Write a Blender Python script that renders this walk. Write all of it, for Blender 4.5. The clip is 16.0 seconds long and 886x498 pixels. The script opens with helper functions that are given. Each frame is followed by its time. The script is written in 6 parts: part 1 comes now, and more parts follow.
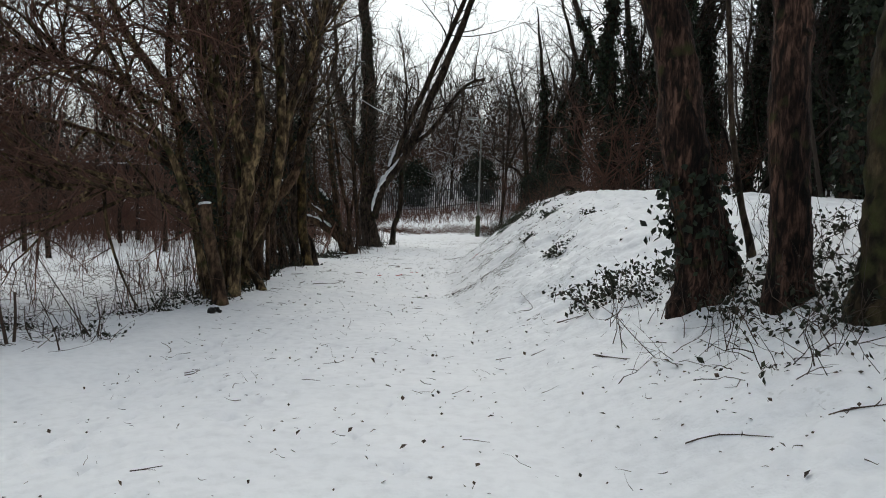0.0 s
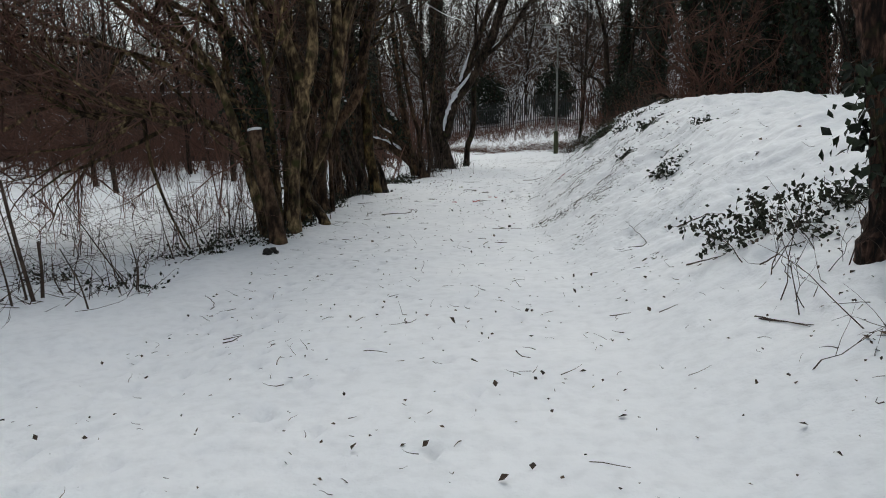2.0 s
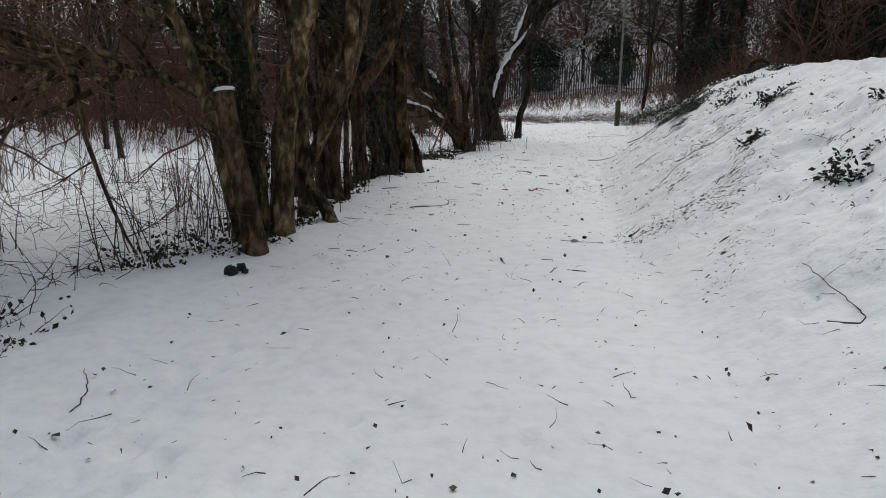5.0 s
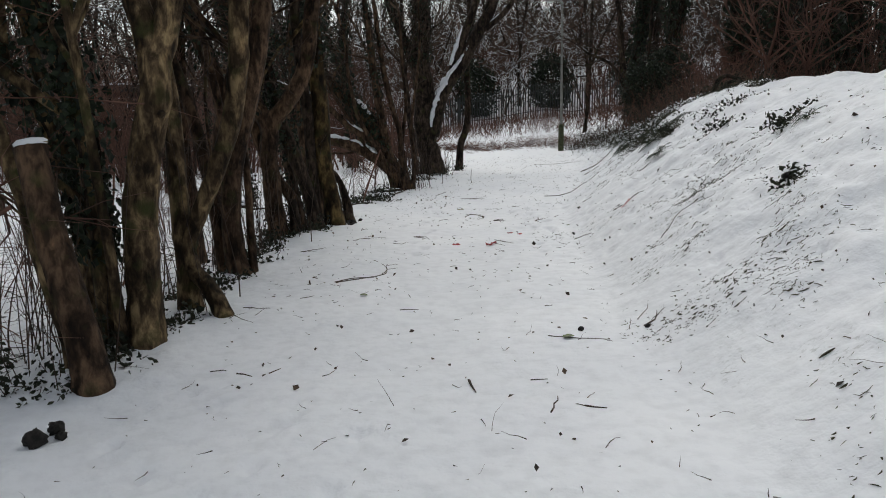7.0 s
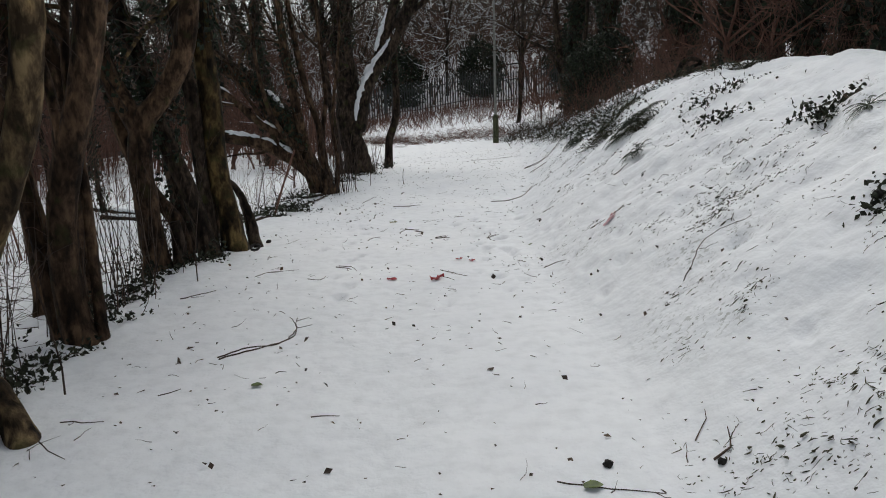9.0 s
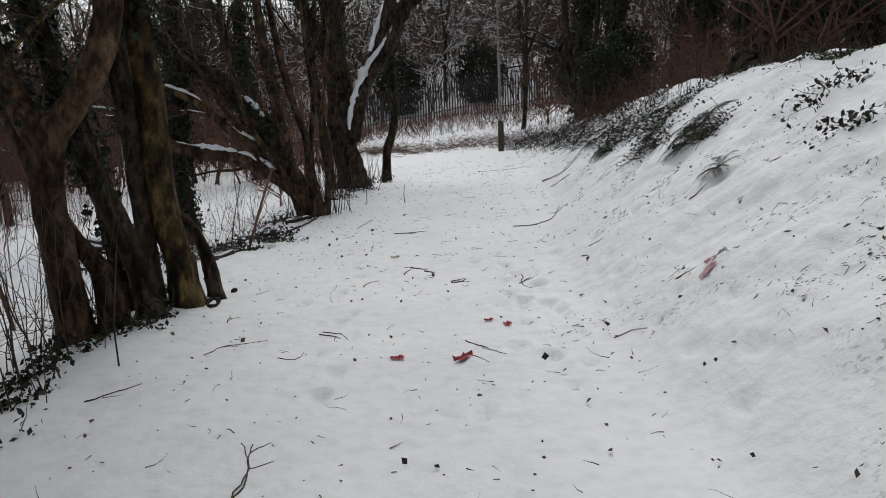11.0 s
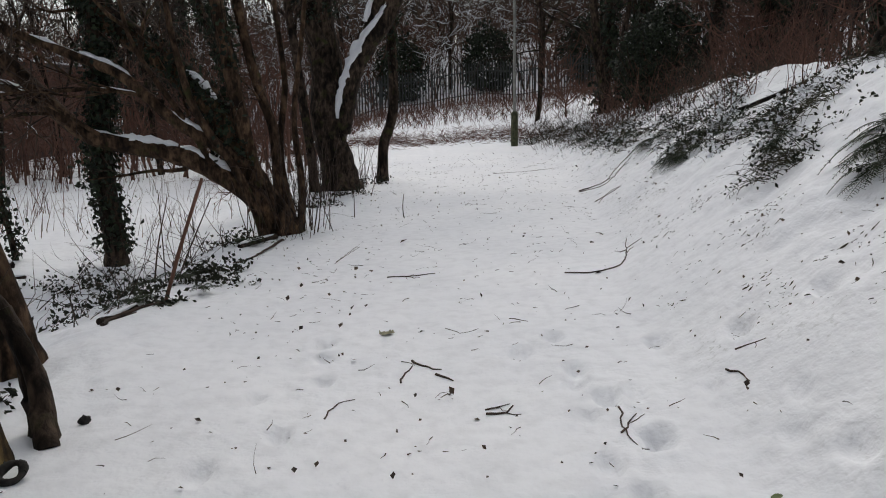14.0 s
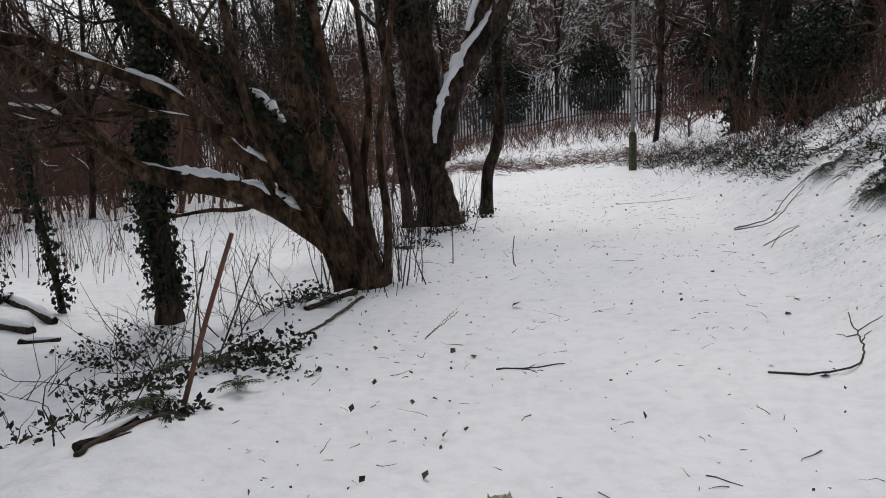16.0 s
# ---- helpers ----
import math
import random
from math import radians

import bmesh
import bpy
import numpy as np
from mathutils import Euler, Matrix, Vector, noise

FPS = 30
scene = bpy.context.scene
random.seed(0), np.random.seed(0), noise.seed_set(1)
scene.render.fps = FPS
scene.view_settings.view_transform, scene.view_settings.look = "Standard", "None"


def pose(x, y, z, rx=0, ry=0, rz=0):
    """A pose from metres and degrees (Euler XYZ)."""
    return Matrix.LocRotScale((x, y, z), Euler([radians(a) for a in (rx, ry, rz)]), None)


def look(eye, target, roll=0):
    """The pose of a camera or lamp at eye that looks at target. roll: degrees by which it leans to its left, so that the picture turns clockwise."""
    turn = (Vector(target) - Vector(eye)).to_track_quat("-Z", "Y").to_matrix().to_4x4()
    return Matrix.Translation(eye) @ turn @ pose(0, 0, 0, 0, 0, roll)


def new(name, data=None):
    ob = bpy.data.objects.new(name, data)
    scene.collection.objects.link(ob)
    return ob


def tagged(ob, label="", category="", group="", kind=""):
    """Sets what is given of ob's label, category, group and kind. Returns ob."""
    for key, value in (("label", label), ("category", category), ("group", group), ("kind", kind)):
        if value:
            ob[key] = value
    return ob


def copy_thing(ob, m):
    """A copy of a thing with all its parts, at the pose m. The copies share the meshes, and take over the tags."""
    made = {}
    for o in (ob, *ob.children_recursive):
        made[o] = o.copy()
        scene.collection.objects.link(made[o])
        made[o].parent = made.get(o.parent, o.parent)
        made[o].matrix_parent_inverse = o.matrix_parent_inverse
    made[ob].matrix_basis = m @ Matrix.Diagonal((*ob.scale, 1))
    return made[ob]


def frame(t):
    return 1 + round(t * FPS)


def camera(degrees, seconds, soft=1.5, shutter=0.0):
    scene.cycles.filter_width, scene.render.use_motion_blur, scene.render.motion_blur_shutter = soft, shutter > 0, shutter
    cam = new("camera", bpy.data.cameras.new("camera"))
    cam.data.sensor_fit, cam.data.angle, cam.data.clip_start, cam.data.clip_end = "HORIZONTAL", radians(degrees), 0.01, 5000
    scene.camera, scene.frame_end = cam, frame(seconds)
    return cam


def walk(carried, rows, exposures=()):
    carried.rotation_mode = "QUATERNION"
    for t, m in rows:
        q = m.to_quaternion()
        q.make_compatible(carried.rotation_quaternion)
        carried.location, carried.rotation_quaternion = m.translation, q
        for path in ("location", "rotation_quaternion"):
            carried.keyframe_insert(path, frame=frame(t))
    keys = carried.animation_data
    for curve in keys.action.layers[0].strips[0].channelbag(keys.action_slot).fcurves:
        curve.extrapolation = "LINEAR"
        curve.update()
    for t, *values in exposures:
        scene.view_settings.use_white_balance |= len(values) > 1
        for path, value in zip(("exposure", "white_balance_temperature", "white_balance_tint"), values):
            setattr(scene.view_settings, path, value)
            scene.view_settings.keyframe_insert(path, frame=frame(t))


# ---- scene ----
cam = camera(60.5, 16.0, soft=1.0)
PATH = [
    (0, (-0.102, 0.14, 1.48), (-0.101, 2.137, 1.373), 2.11),
    (0.5, (-0.11, 0.368, 1.417), (-0.111, 2.357, 1.205), 2.22),
    (1, (-0.095, 0.756, 1.44), (-0.226, 2.736, 1.186), 1.62),
    (1.5, (-0.233, 1.253, 1.422), (-0.365, 3.22, 1.087), -0.75),
    (2, (-0.263, 1.763, 1.46), (-0.452, 3.728, 1.139), -0.27),
    (2.5, (-0.404, 2.342, 1.448), (-0.569, 4.318, 1.184), -1.98),
    (3, (-0.468, 2.882, 1.423), (-0.725, 4.837, 1.091), -0.58),
    (3.5, (-0.545, 3.446, 1.412), (-0.798, 5.404, 1.092), 1.11),
    (4, (-0.52, 4.093, 1.436), (-0.8, 6.029, 1.018), -0.36),
    (4.2, (-0.518, 4.278, 1.442), (-0.82, 6.216, 1.05), 1.32),
    (6.3, (-0.811, 6.626, 1.511), (-1.106, 8.554, 1.067), 0.95),
    (6.5, (-0.801, 6.915, 1.532), (-1.124, 8.842, 1.104), 0.13),
    (7, (-0.944, 7.46, 1.531), (-1.092, 9.425, 1.19), -0.95),
    (7.5, (-0.964, 8.062, 1.569), (-1.157, 10.005, 1.136), 0.68),
    (8, (-1.077, 8.63, 1.562), (-1.14, 10.589, 1.165), -1.42),
    (8.5, (-1.043, 9.248, 1.592), (-1.115, 11.198, 1.154), -0.8),
    (9, (-1.11, 9.778, 1.573), (-1.075, 11.743, 1.203), -1.72),
    (9.2, (-1.113, 10.012, 1.594), (-1.058, 11.979, 1.239), -2.53),
    (11.3, (-1.262, 12.381, 1.548), (-1.225, 14.349, 1.195), -2.43),
    (11.5, (-1.265, 12.624, 1.536), (-1.245, 14.593, 1.184), -1.53),
    (12, (-1.236, 13.219, 1.562), (-1.255, 15.184, 1.19), 0.78),
    (12.5, (-1.33, 13.782, 1.545), (-1.25, 15.75, 1.201), -1.53),
    (13, (-1.281, 14.352, 1.571), (-1.35, 16.311, 1.176), -1.02),
    (13.5, (-1.35, 14.9, 1.565), (-1.248, 16.863, 1.199), -1.63),
    (14, (-1.338, 15.486, 1.566), (-1.29, 17.448, 1.182), -1.02),
    (14.5, (-1.442, 16.064, 1.565), (-1.301, 18.027, 1.211), -1.84),
    (15, (-1.399, 16.654, 1.557), (-1.418, 18.627, 1.228), -1.14),
    (15.5, (-1.511, 17.188, 1.519), (-1.553, 19.159, 1.182), -1.34),
    (16, (-1.491, 17.676, 1.527), (-1.708, 19.638, 1.209), -2.18),
]

# ---- world and light: a white overcast sky over snow ----
world = bpy.data.worlds.new("overcast_sky")
scene.world = world
world.use_nodes = True
wn, wl = world.node_tree.nodes, world.node_tree.links
sky = wn.new("ShaderNodeTexSky")
sky.sky_type, sky.sun_disc = "NISHITA", False
sky.sun_elevation, sky.sun_rotation = radians(52), radians(0)
sky.dust_density, sky.air_density, sky.ozone_density = 3.0, 1.0, 1.0
veil = wn.new("ShaderNodeHueSaturation")
veil.inputs["Saturation"].default_value = 0.36
wl.new(sky.outputs[0], veil.inputs["Color"])
wl.new(veil.outputs[0], wn["Background"].inputs[0])
wn["Background"].inputs[1].default_value = 0.11

sun = new("sun", bpy.data.lights.new("sun", "SUN"))
sun.data.energy, sun.data.angle, sun.data.color = 0.5, radians(60), (1.0, 0.97, 0.93)
sun.matrix_world = look((0, 24.6, 31.5), (0, 0, 0))
EXPOSURE = [(0.0, 0.32, 6450, 4.0), (2.5, 0.26, 6400, 4.5), (3.5, 0.24, 6400, 5.0), (7.0, 0.40, 6500, 6.0), (9.0, 0.38, 6500, 6.0), (12.5, 0.38, 6550, 8.0), (14.5, 0.35, 6550, 9.5), (16.0, 0.47, 6550, 10.0)]
walk(cam, [(t, look(eye, target, roll)) for t, eye, target, roll in PATH], EXPOSURE)


# ---- materials ----
def material(name, rough=0.8, spec=0.3):
    m = bpy.data.materials.new(name)
    m.use_nodes = True
    b = m.node_tree.nodes["Principled BSDF"]
    b.inputs["Roughness"].default_value = rough
    b.inputs["Specular IOR Level"].default_value = spec
    return m, m.node_tree.nodes, m.node_tree.links, b


def grain(n, l, scale, detail=4.0, stretch=(1, 1, 1), kind="ShaderNodeTexNoise", coord="Object"):
    c, mp, t = n.new("ShaderNodeTexCoord"), n.new("ShaderNodeMapping"), n.new(kind)
    mp.inputs["Scale"].default_value = stretch
    l.new(c.outputs[coord], mp.inputs["Vector"])
    l.new(mp.outputs[0], t.inputs["Vector"])
    t.inputs["Scale"].default_value = scale
    if kind == "ShaderNodeTexNoise":
        t.inputs["Detail"].default_value = detail
    return t


def ramp(n, l, source, stops):
    r = n.new("ShaderNodeValToRGB")
    while len(r.color_ramp.elements) < len(stops):
        r.color_ramp.elements.new(0.5)
    for e, (at, colour) in zip(r.color_ramp.elements, stops):
        e.position, e.color = at, (*colour, 1)
    l.new(source, r.inputs[0])
    return r


def mixed(n, l, kind, fac, a, b):
    m = n.new("ShaderNodeMix")
    m.data_type, m.blend_type = "RGBA", kind
    for socket, value in ((m.inputs[0], fac), (m.inputs[6], a), (m.inputs[7], b)):
        if isinstance(value, (int, float)):
            socket.default_value = value
        elif isinstance(value, tuple):
            socket.default_value = (*value, 1)
        else:
            l.new(value, socket)
    return m.outputs[2]


def bumped(n, l, b, source, strength, distance, under=None):
    p = n.new("ShaderNodeBump")
    p.inputs["Strength"].default_value, p.inputs["Distance"].default_value = strength, distance
    l.new(source, p.inputs["Height"])
    if under:
        l.new(under.outputs[0], p.inputs["Normal"])
    l.new(p.outputs[0], b.inputs["Normal"])
    return p


def bark(name, dark, mid, light, moss=0.0, furrow=16.0, along=0.45, twist=0.3):
    m, n, l, b = material(name, 0.9, 0.2)
    ridges = grain(n, l, furrow, 8, (1, 1, along))
    ridges.inputs["Roughness"].default_value, ridges.inputs["Distortion"].default_value = 0.62, twist
    patches = grain(n, l, 2.2, 3, (1, 1, 0.5))
    base = ramp(n, l, ridges.outputs[0], [(0.40, dark), (0.51, mid), (0.64, light)])
    shade = ramp(n, l, patches.outputs[0], [(0.35, (0.55, 0.52, 0.5)), (0.65, (1.25, 1.2, 1.15))])
    colour = mixed(n, l, "MULTIPLY", 1.0, base.outputs[0], shade.outputs[0])
    blot = grain(n, l, 7.0, 6, (1, 1, 0.45))
    flake = ramp(n, l, blot.outputs[0], [(0.42, (0.35, 0.33, 0.31)), (0.50, (1.0, 1.0, 1.0)), (0.62, (1.0, 1.0, 1.0)), (0.70, (1.5, 1.45, 1.35))])
    colour = mixed(n, l, "MULTIPLY", 1.0, colour, flake.outputs[0])
    if moss:
        spread = grain(n, l, 5.5, 5)
        mask = ramp(n, l, spread.outputs[0], [(0.62 - 0.25 * moss, (0, 0, 0)), (0.80 - 0.25 * moss, (1, 1, 1))])
        colour = mixed(n, l, "MIX", mask.outputs[0], colour, (0.042, 0.044, 0.014))
    l.new(colour, b.inputs["Base Color"])
    first = bumped(n, l, b, ridges.outputs[0], 0.9, 0.022)
    bumped(n, l, b, grain(n, l, 90, 3).outputs[0], 0.35, 0.004, first)
    return m


def plain(name, stops, scale, rough=0.8, bump=0.3, depth=0.003, spec=0.3, each=0.0):
    m, n, l, b = material(name, rough, spec)
    g = grain(n, l, scale, 5)
    colour = ramp(n, l, g.outputs[0], stops).outputs[0]
    if each:
        geo = n.new("ShaderNodeNewGeometry")
        hue = n.new("ShaderNodeHueSaturation")
        value = n.new("ShaderNodeMapRange")
        value.inputs[3].default_value, value.inputs[4].default_value = 1 - each, 1 + each
        l.new(geo.outputs["Random Per Island"], value.inputs[0])
        l.new(value.outputs[0], hue.inputs["Value"])
        l.new(colour, hue.inputs["Color"])
        colour = hue.outputs[0]
    l.new(colour, b.inputs["Base Color"])
    if bump:
        bumped(n, l, b, g.outputs[0], bump, depth)
    return m


def snow_ground():
    m, n, l, b = material("trodden_snow", 0.62, 0.25)
    broad, fine = grain(n, l, 0.7, 4), grain(n, l, 9, 6)
    tone = ramp(n, l, broad.outputs[0], [(0.3, (0.80, 0.815, 0.84)), (0.7, (0.87, 0.88, 0.895))])
    speck = ramp(n, l, fine.outputs[0], [(0.25, (0.90, 0.90, 0.90)), (0.55, (1, 1, 1))])
    colour = mixed(n, l, "MULTIPLY", 1.0, tone.outputs[0], speck.outputs[0])
    # thin cover lets dead grass show on the steep bank, in strokes that run down the slope
    geo, sep = n.new("ShaderNodeNewGeometry"), n.new("ShaderNodeSeparateXYZ")
    l.new(geo.outputs["Normal"], sep.inputs[0])
    steep = n.new("ShaderNodeMapRange")
    steep.inputs[1].default_value, steep.inputs[2].default_value = 0.90, 0.76
    l.new(sep.outputs[2], steep.inputs[0])
    strokes = grain(n, l, 34.0, 8, (0.8, 1.0, 0.8))
    areas = grain(n, l, 0.55, 3)
    worn = ramp(n, l, strokes.outputs[0], [(0.57, (0, 0, 0)), (0.62, (1, 1, 1))])
    where = ramp(n, l, areas.outputs[0], [(0.53, (0, 0, 0)), (0.66, (1, 1, 1))])
    mask = mixed(n, l, "MULTIPLY", 1.0, worn.outputs[0], where.outputs[0])
    mask = mixed(n, l, "MULTIPLY", 1.0, mask, steep.outputs[0])
    half = mixed(n, l, "MULTIPLY", 1.0, mask, (0.6, 0.6, 0.6))
    colour = mixed(n, l, "MIX", half, colour, (0.13, 0.13, 0.085))
    l.new(colour, b.inputs["Base Color"])
    first = bumped(n, l, b, grain(n, l, 5.0, 6).outputs[0], 0.5, 0.07)
    bumped(n, l, b, grain(n, l, 60, 4).outputs[0], 0.25, 0.006, first)
    return m


SNOW_GROUND = snow_ground()
SNOW = plain("fresh_snow", [(0.3, (0.82, 0.835, 0.86)), (0.7, (0.88, 0.89, 0.90))], 14, 0.6, 0.5, 0.01)
BARK_PALE = bark("pale_mottled_bark", (0.034, 0.023, 0.013), (0.11, 0.077, 0.043), (0.29, 0.215, 0.115), 0.35, 12)
BARK_BROWN = bark("brown_bark", (0.032, 0.021, 0.013), (0.080, 0.050, 0.031), (0.14, 0.091, 0.056), 0.15)
BARK_DARK = bark("dark_wet_bark", (0.018, 0.013, 0.010), (0.047, 0.034, 0.025), (0.088, 0.064, 0.046), 0.2)
BARK_RED = bark("furrowed_reddish_bark", (0.008, 0.006, 0.004), (0.038, 0.021, 0.015), (0.13, 0.075, 0.055), 0.1, 26, 0.2, 0.6)
BARK_SNAG = bark("weathered_yellow_bark", (0.018, 0.013, 0.007), (0.070, 0.047, 0.020), (0.19, 0.135, 0.055), 0.3, 9)
BARK_MOSSY = bark("mossy_bark", (0.022, 0.018, 0.010), (0.040, 0.030, 0.017), (0.08, 0.062, 0.034), 0.55)
TWIG = plain("dark_twig", [(0.35, (0.032, 0.022, 0.016)), (0.65, (0.090, 0.060, 0.044))], 6, 0.85, 0, each=0.35)
TWIG_RED = plain("reddish_twig", [(0.35, (0.075, 0.038, 0.028)), (0.65, (0.165, 0.083, 0.058))], 3, 0.85, 0, each=0.35)
TWIG_FAR = plain("far_twig", [(0.35, (0.024, 0.018, 0.014)), (0.65, (0.055, 0.041, 0.032))], 1, 0.9, 0, each=0.3)
TWIG_HEDGE = plain("hedge_twig", [(0.35, (0.060, 0.038, 0.027)), (0.65, (0.125, 0.078, 0.054))], 1, 0.9, 0, each=0.35)
BRICK = plain("weathered_brick", [(0.35, (0.085, 0.042, 0.032)), (0.65, (0.14, 0.066, 0.048))], 1.6, 0.85, 0.3)
FASCIA = plain("dark_fascia", [(0.35, (0.035, 0.028, 0.025)), (0.65, (0.06, 0.048, 0.042))], 3, 0.7, 0)
STRAW = plain("dead_stalk", [(0.35, (0.10, 0.07, 0.045)), (0.65, (0.20, 0.145, 0.095))], 5, 0.85, 0, each=0.4)
IVY = plain("ivy_leaf", [(0.35, (0.009, 0.014, 0.008)), (0.65, (0.024, 0.034, 0.015))], 9, 0.6, 0, spec=0.25, each=0.5)
BRAMBLE = plain("bramble_leaf", [(0.35, (0.014, 0.018, 0.010)), (0.65, (0.034, 0.036, 0.020))], 9, 0.65, 0, spec=0.2, each=0.5)
FERN = plain("fern_frond", [(0.35, (0.014, 0.024, 0.010)), (0.65, (0.038, 0.050, 0.020))], 9, 0.6, 0, each=0.45)
GRASS = plain("dead_grass", [(0.35, (0.034, 0.032, 0.018)), (0.65, (0.070, 0.064, 0.036))], 9, 0.8, 0, each=0.35)
LEAF = plain("fallen_leaf", [(0.35, (0.030, 0.020, 0.014)), (0.65, (0.085, 0.055, 0.035))], 9, 0.7, 0, each=0.6)
GREEN_LEAF = plain("green_leaf", [(0.35, (0.05, 0.08, 0.015)), (0.65, (0.12, 0.16, 0.03))], 20, 0.5, 0.2)
RED_PAPER = plain("red_wet_paper", [(0.35, (0.30, 0.035, 0.040)), (0.65, (0.50, 0.10, 0.11))], 22, 0.6, 0.4)
PINK_PAPER = plain("pink_wet_paper", [(0.35, (0.48, 0.24, 0.26)), (0.65, (0.68, 0.46, 0.47))], 16, 0.6, 0.4)
BUFF_PAPER = plain("buff_card", [(0.35, (0.28, 0.27, 0.18)), (0.65, (0.45, 0.43, 0.30))], 22, 0.7, 0.4)
SOIL = plain("dark_clod", [(0.35, (0.010, 0.009, 0.008)), (0.65, (0.030, 0.026, 0.022))], 30, 0.8, 0.8, 0.01)
STEEL = plain("galvanised_paint", [(0.35, (0.20, 0.20, 0.18)), (0.65, (0.30, 0.30, 0.27))], 8, 0.55, 0.1)
POST_MOSS = plain("algae_stained_steel", [(0.35, (0.035, 0.040, 0.020)), (0.65, (0.11, 0.115, 0.06))], 11, 0.75, 0.4)
FENCE = plain("dull_fence_steel", [(0.35, (0.035, 0.038, 0.036)), (0.65, (0.070, 0.074, 0.070))], 4, 0.6, 0)
LENS = plain("lantern_bowl", [(0.35, (0.45, 0.46, 0.46)), (0.65, (0.6, 0.61, 0.6))], 8, 0.3, 0)
CUT = plain("cut_wood", [(0.35, (0.16, 0.12, 0.07)), (0.65, (0.28, 0.21, 0.13))], 26, 0.8, 0.4)


# ---- mesh tools ----
rng = np.random.default_rng(7)


class Soup:
    """Gathers vertices and faces of one mesh."""

    def __init__(self):
        self.v, self.f, self.count = [], [], 0

    def add(self, verts, faces):
        verts, faces = np.asarray(verts, float).reshape(-1, 3), np.asarray(faces, int)
        self.v.append(verts)
        self.f.append(faces + self.count)
        self.count += len(verts)

    def mesh(self, name, mat, origin=(0, 0, 0), smooth=True):
        me = bpy.data.meshes.new(name)
        if self.count:
            v = np.concatenate(self.v) - np.asarray(origin, float)
            sizes = np.concatenate([np.full(len(f), f.shape[1]) for f in self.f])
            flat = np.concatenate([f.ravel() for f in self.f])
            me.vertices.add(len(v))
            me.vertices.foreach_set("co", v.ravel())
            me.loops.add(len(flat))
            me.loops.foreach_set("vertex_index", flat)
            me.polygons.add(len(sizes))
            me.polygons.foreach_set("loop_start", np.concatenate([[0], np.cumsum(sizes)[:-1]]))
            me.polygons.foreach_set("use_smooth", np.full(len(sizes), smooth))
            me.update(calc_edges=True)
        me.materials.append(mat)
        return me


def unit(v):
    return v / np.maximum(np.linalg.norm(v, axis=-1, keepdims=True), 1e-9)


def vnoise(x, y, seed=0):
    """Smooth value noise on the plane, -1 to 1."""
    xi, yi = np.floor(x), np.floor(y)
    u, v = x - xi, y - yi
    u, v = u * u * (3 - 2 * u), v * v * (3 - 2 * v)

    def corner(a, b):
        s = np.sin(a * 127.1 + b * 311.7 + seed * 74.7) * 43758.5453
        return (s - np.floor(s)) * 2 - 1

    low = corner(xi, yi) * (1 - u) + corner(xi + 1, yi) * u
    high = corner(xi, yi + 1) * (1 - u) + corner(xi + 1, yi + 1) * u
    return low * (1 - v) + high * v


def curve(points, step):
    """Points of a smooth line through the given ones, about step apart."""
    p = np.asarray(points, float)
    p = np.vstack([2 * p[0] - p[1], p, 2 * p[-1] - p[-2]])
    out = []
    for i in range(1, len(p) - 2):
        k = max(1, int(np.linalg.norm(p[i + 1] - p[i]) / step))
        s = np.linspace(0, 1, k, endpoint=False)[:, None]
        a, b, c, d = p[i - 1], p[i], p[i + 1], p[i + 2]
        out.append(0.5 * (2 * b + (c - a) * s + (2 * a - 5 * b + 4 * c - d) * s ** 2 + (3 * b - a - 3 * c + d) * s ** 3))
    return np.vstack(out + [p[-2][None]])


def tube(soup, pts, radii, sides=10, rough=0.0, seed=0, squash=1.0, cap=True):
    """A tube along pts with a knobbly, furrowed skin."""
    n = len(pts)
    tan = unit(np.gradient(pts, axis=0))
    ref = np.array([1.0, 0, 0]) if abs(tan[0][0]) < 0.8 else np.array([0, 1.0, 0])
    side = []
    for t in tan:
        ref = unit(ref - t * (ref @ t))
        side.append(ref)
    side = np.array(side)
    other = np.cross(tan, side)
    a = np.linspace(0, 2 * np.pi, sides, endpoint=False)
    r = np.repeat(np.asarray(radii, float)[:, None], sides, 1)
    if rough:
        q = np.random.default_rng(seed)
        s = np.cumsum(np.r_[0, np.linalg.norm(np.diff(pts, axis=0), axis=1)])[:, None]
        for k, f, w in ((2, 1.5, 0.32), (3, 3.7, 0.24), (5, 8.0, 0.22), (6, 17.0, 0.24)):
            r = r * (1 + rough * w * np.sin(k * a[None] + f * s * q.uniform(0.6, 1.4) + q.uniform(0, 6) + 0.8 * np.sin(f * 0.7 * s + q.uniform(0, 6))))
        r = r * (1 + rough * 0.4 * q.uniform(-1, 1, r.shape))
    ring = pts[:, None] + r[..., None] * (np.cos(a)[None, :, None] * side[:, None] + squash * np.sin(a)[None, :, None] * other[:, None])
    i, j = np.meshgrid(np.arange(n - 1), np.arange(sides), indexing="ij")
    k = (j + 1) % sides
    quads = np.stack([i * sides + j, i * sides + k, (i + 1) * sides + k, (i + 1) * sides + j], -1).reshape(-1, 4)
    soup.add(ring.reshape(-1, 3), quads)
    if cap:
        for e, idx in ((0, np.arange(sides)[::-1]), (n - 1, np.arange(sides))):
            c = np.vstack([ring[e], pts[e][None]])
            soup.add(c, np.stack([idx, np.roll(idx, -1), np.full(sides, sides)], -1))


